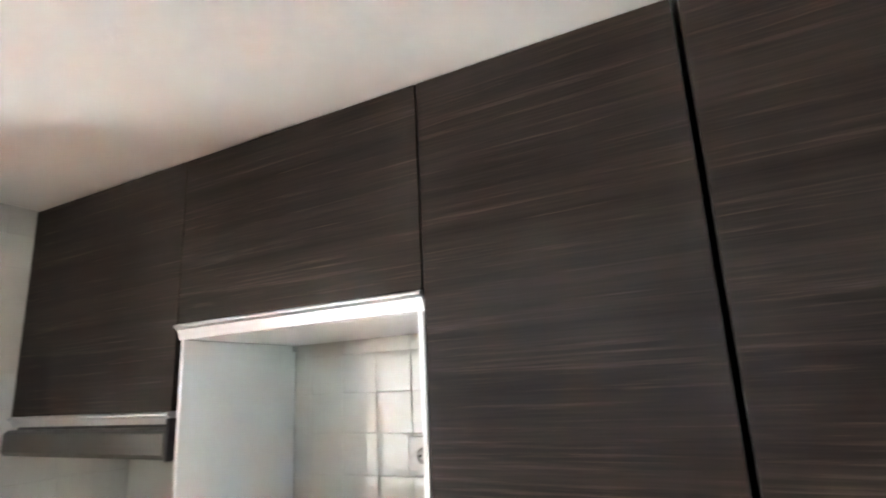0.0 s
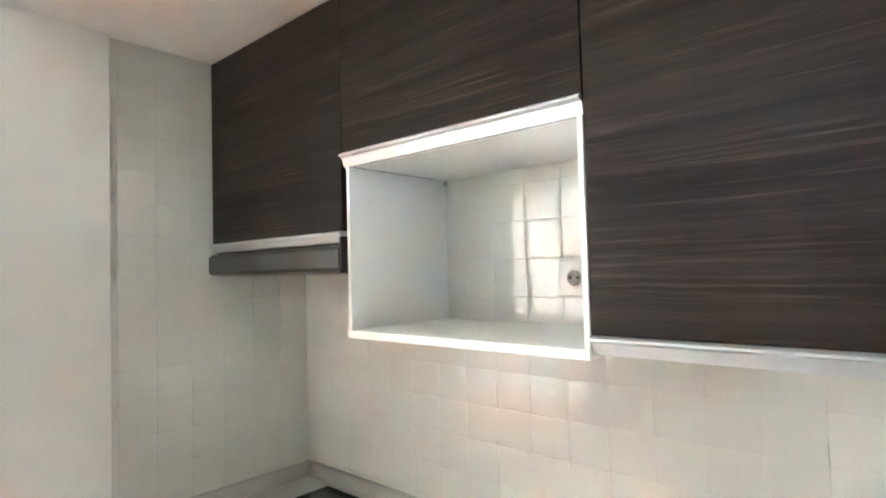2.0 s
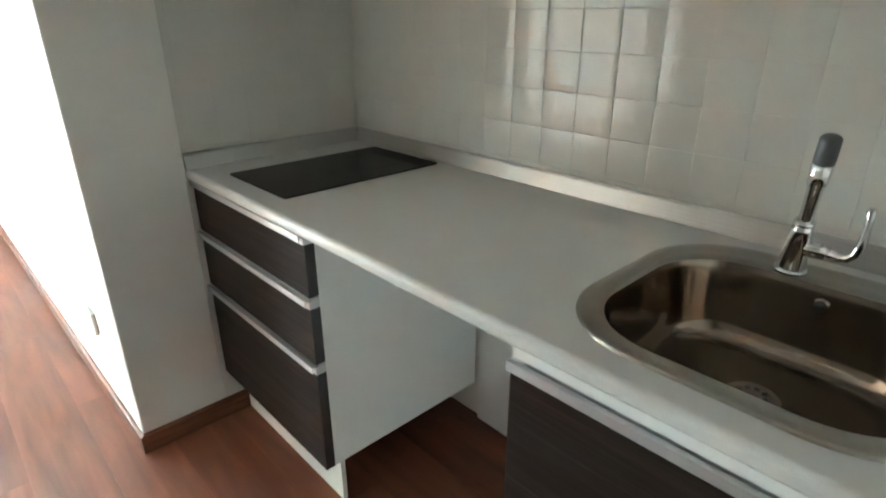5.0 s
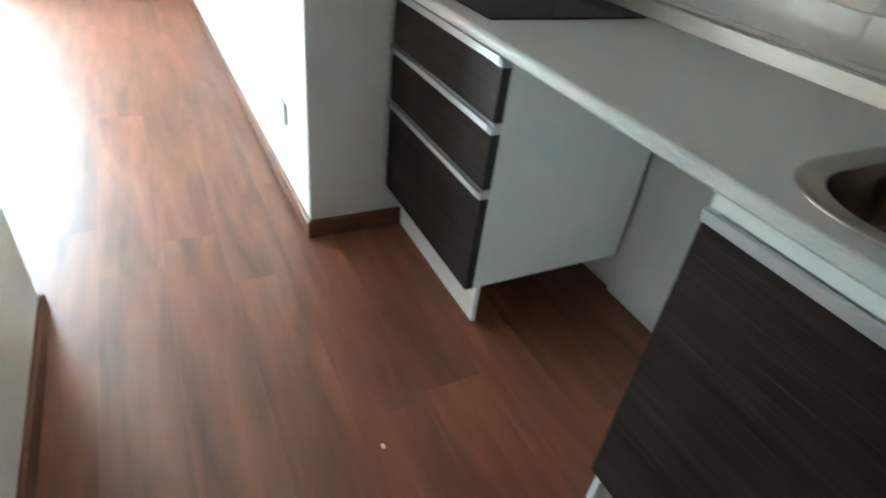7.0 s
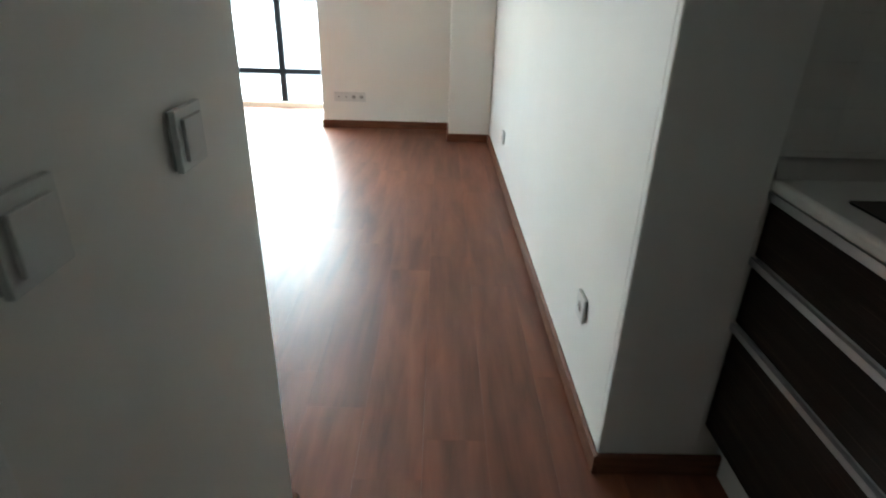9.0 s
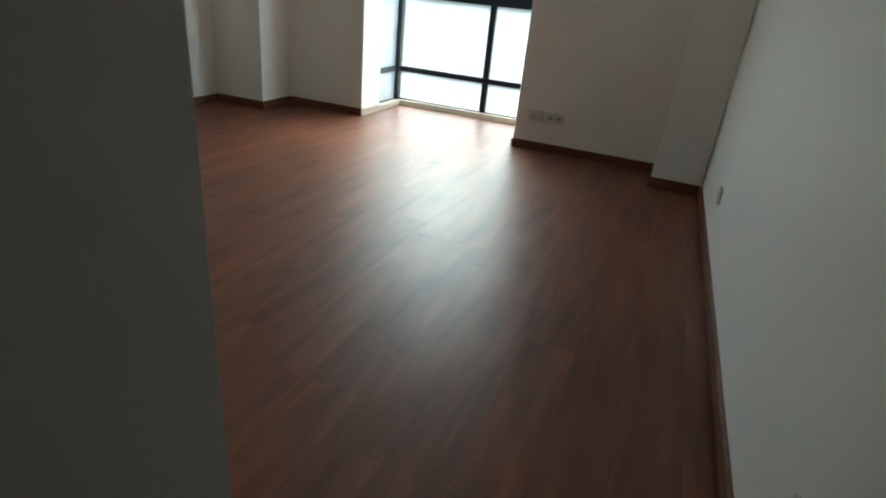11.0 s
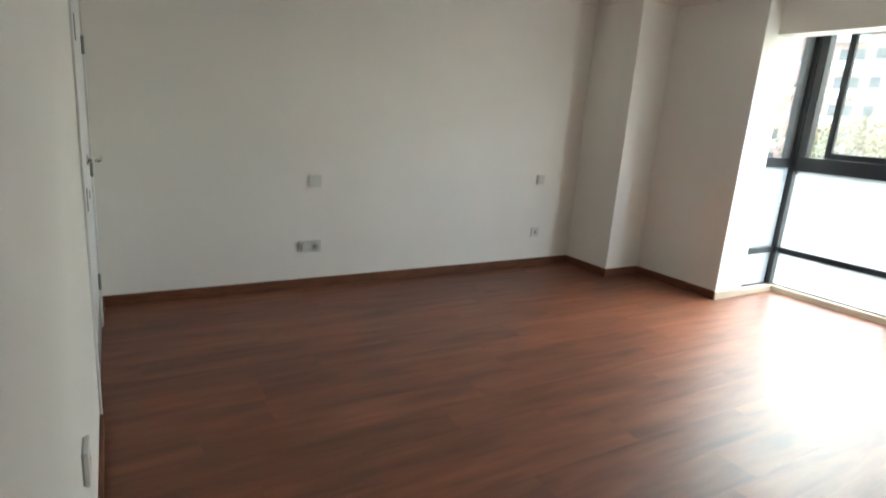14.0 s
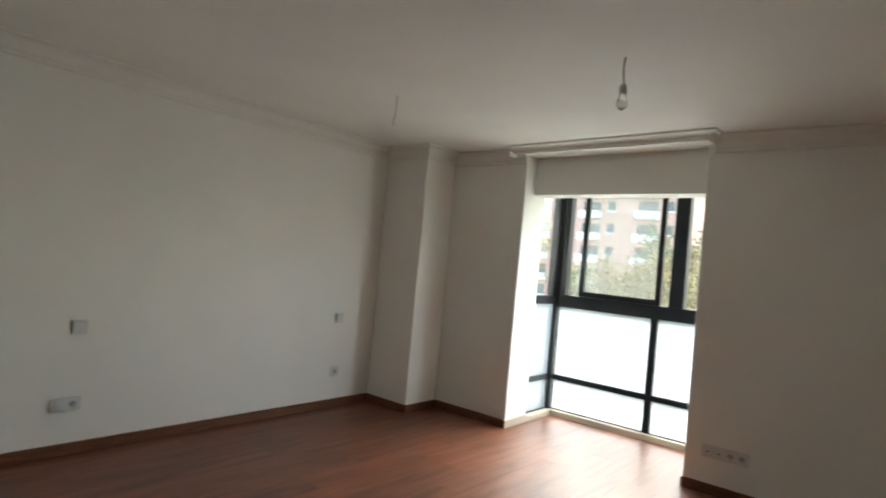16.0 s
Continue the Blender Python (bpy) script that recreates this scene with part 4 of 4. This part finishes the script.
tree(-24, -12.2, 8.8, 0.75, LEAF_G, 6, "autumn tree with green and yellow foliage")

# ---------- wall tiles ----------
TW, TH, JOINT = 0.103, 0.0965, 0.0014


def tile_mesh(w, h):
    bm = bmesh.new()
    a, b = w / 2, h / 2
    rows = []
    for inset, d in ((0.0, 0.0), (0.0001, 0.0006), (0.0007, 0.0010), (0.0020, 0.0012)):
        rows.append([bm.verts.new((sx * (a - inset), -d, sz * (b - inset))) for sx, sz in ((-1, -1), (1, -1), (1, 1), (-1, 1))])
    for r, s in zip(rows, rows[1:]):
        for k in range(4):
            bm.faces.new((r[k], r[(k + 1) % 4], s[(k + 1) % 4], s[k]))
    bm.faces.new(rows[-1])
    bmesh.ops.recalc_face_normals(bm, faces=bm.faces)
    me = bpy.data.meshes.new("tile")
    bm.to_mesh(me)
    bm.free()
    me.polygons.foreach_set("use_smooth", [True] * len(me.polygons))
    me.materials.append(TILE)
    return me


CACHE = {}


def lay_tiles(parent, u0, u1, z0, z1, su, place, skip=lambda u, z: False):
    """Tiles over the rectangle, with joints on su + k * TW and 1.347 + k * TH, cut at the borders."""
    rnd = random.Random(int(100 * u1) + 5)
    us, zs = [], []
    k = math.floor((u0 - su) / TW)
    while su + k * TW < u1 - 0.004:
        us.append((max(u0, su + k * TW), min(u1, su + (k + 1) * TW)))
        k += 1
    k = math.floor((z0 - 1.347) / TH)
    while 1.347 + k * TH < z1 - 0.004:
        zs.append((max(z0, 1.347 + k * TH), min(z1, 1.347 + (k + 1) * TH)))
        k += 1
    for a, b in us:
        for c, d in zs:
            if b - a < 0.012 or d - c < 0.012 or skip((a + b) / 2, (c + d) / 2):
                continue
            key = (round(b - a, 4), round(d - c, 4))
            if key not in CACHE:
                CACHE[key] = tile_mesh(b - a - JOINT, d - c - JOINT)
            ob = new("tile", CACHE[key])
            at, turn = place((a + b) / 2, (c + d) / 2)
            m = pose(*at, rnd.uniform(-0.035, 0.035), 0, turn + rnd.uniform(-0.035, 0.035))
            ob.parent = parent
            ob.matrix_basis = Matrix.Translation(-parent.location) @ m


def hidden_by_units(u, z):
    return (z > 1.49 and (u > 1.33 or u < 0.64)) or z > 1.90


tw1 = structure(box("tile_bed_back", (-0.0034, -0.0025, 0.90), (KEND, -0.0003, 1.98), GROUT, None, 0), "cream glazed square wall tiles with narrow joints")
lay_tiles(tw1, -0.0015, KEND, 0.948, 1.98, 0.849, lambda u, z: ((u, -0.0025, z), 0), hidden_by_units)
tw2 = structure(box("tile_bed_side", (-0.0055, -0.652, 0.90), (-0.0035, -0.0005, CEIL_K), GROUT, None, 0), "cream glazed square wall tiles with narrow joints")
lay_tiles(tw2, -0.651, -0.0045, 0.948, CEIL_K - 0.002, -0.008, lambda u, z: ((-0.0035, u, z), 90), lambda u, z: u > -0.33 and z > 1.72)

# ---------- floor planks ----------
PW, PL = 0.195, 1.285


def plank_mesh(l, w):
    bm = bmesh.new()
    a, b = l / 2, w / 2
    rows = []
    for inset, z in ((0.0, -0.012), (0.0, 0.0)):
        rows.append([bm.verts.new((sx * (a - inset), sy * (b - inset), z)) for sx, sy in ((-1, -1), (1, -1), (1, 1), (-1, 1))])
    for r, s in zip(rows, rows[1:]):
        for k in range(4):
            bm.faces.new((r[k], r[(k + 1) % 4], s[(k + 1) % 4], s[k]))
    bm.faces.new(rows[-1])
    bm.faces.new(rows[0])
    bmesh.ops.recalc_face_normals(bm, faces=bm.faces)
    me = bpy.data.meshes.new("plank")
    bm.to_mesh(me)
    bm.free()
    me.materials.append(FLOOR)
    return me


PLANKS = {}


def plank_rows():
    rnd = random.Random(21)
    y = SOUTH
    while y < -0.02:
        y2 = min(y + PW, 0.0)
        x0 = WEST - 0.02
        if y2 > YS and y < YN:
            x0 = BAYX + 0.05
        x1 = LX + 0.03 if y2 < PASS - 0.05 else KEND
        if y > NORTH - 0.05:
            x0 = -0.004
        x = x0 - rnd.uniform(0.05, 1.2)
        while x < x1:
            a, b = max(x, x0), min(x + PL, x1)
            if b - a > 0.03:
                key = (round(b - a, 3), round(y2 - y, 3))
                if key not in PLANKS:
                    PLANKS[key] = plank_mesh(b - a - 0.0003, y2 - y - 0.0003)
                ob = new("plank", PLANKS[key])
                ob.parent = floor
                ob.location = Vector(((a + b) / 2, (y + y2) / 2, 0.0)) - floor.location
            x += PL
        y = y2


plank_rows()
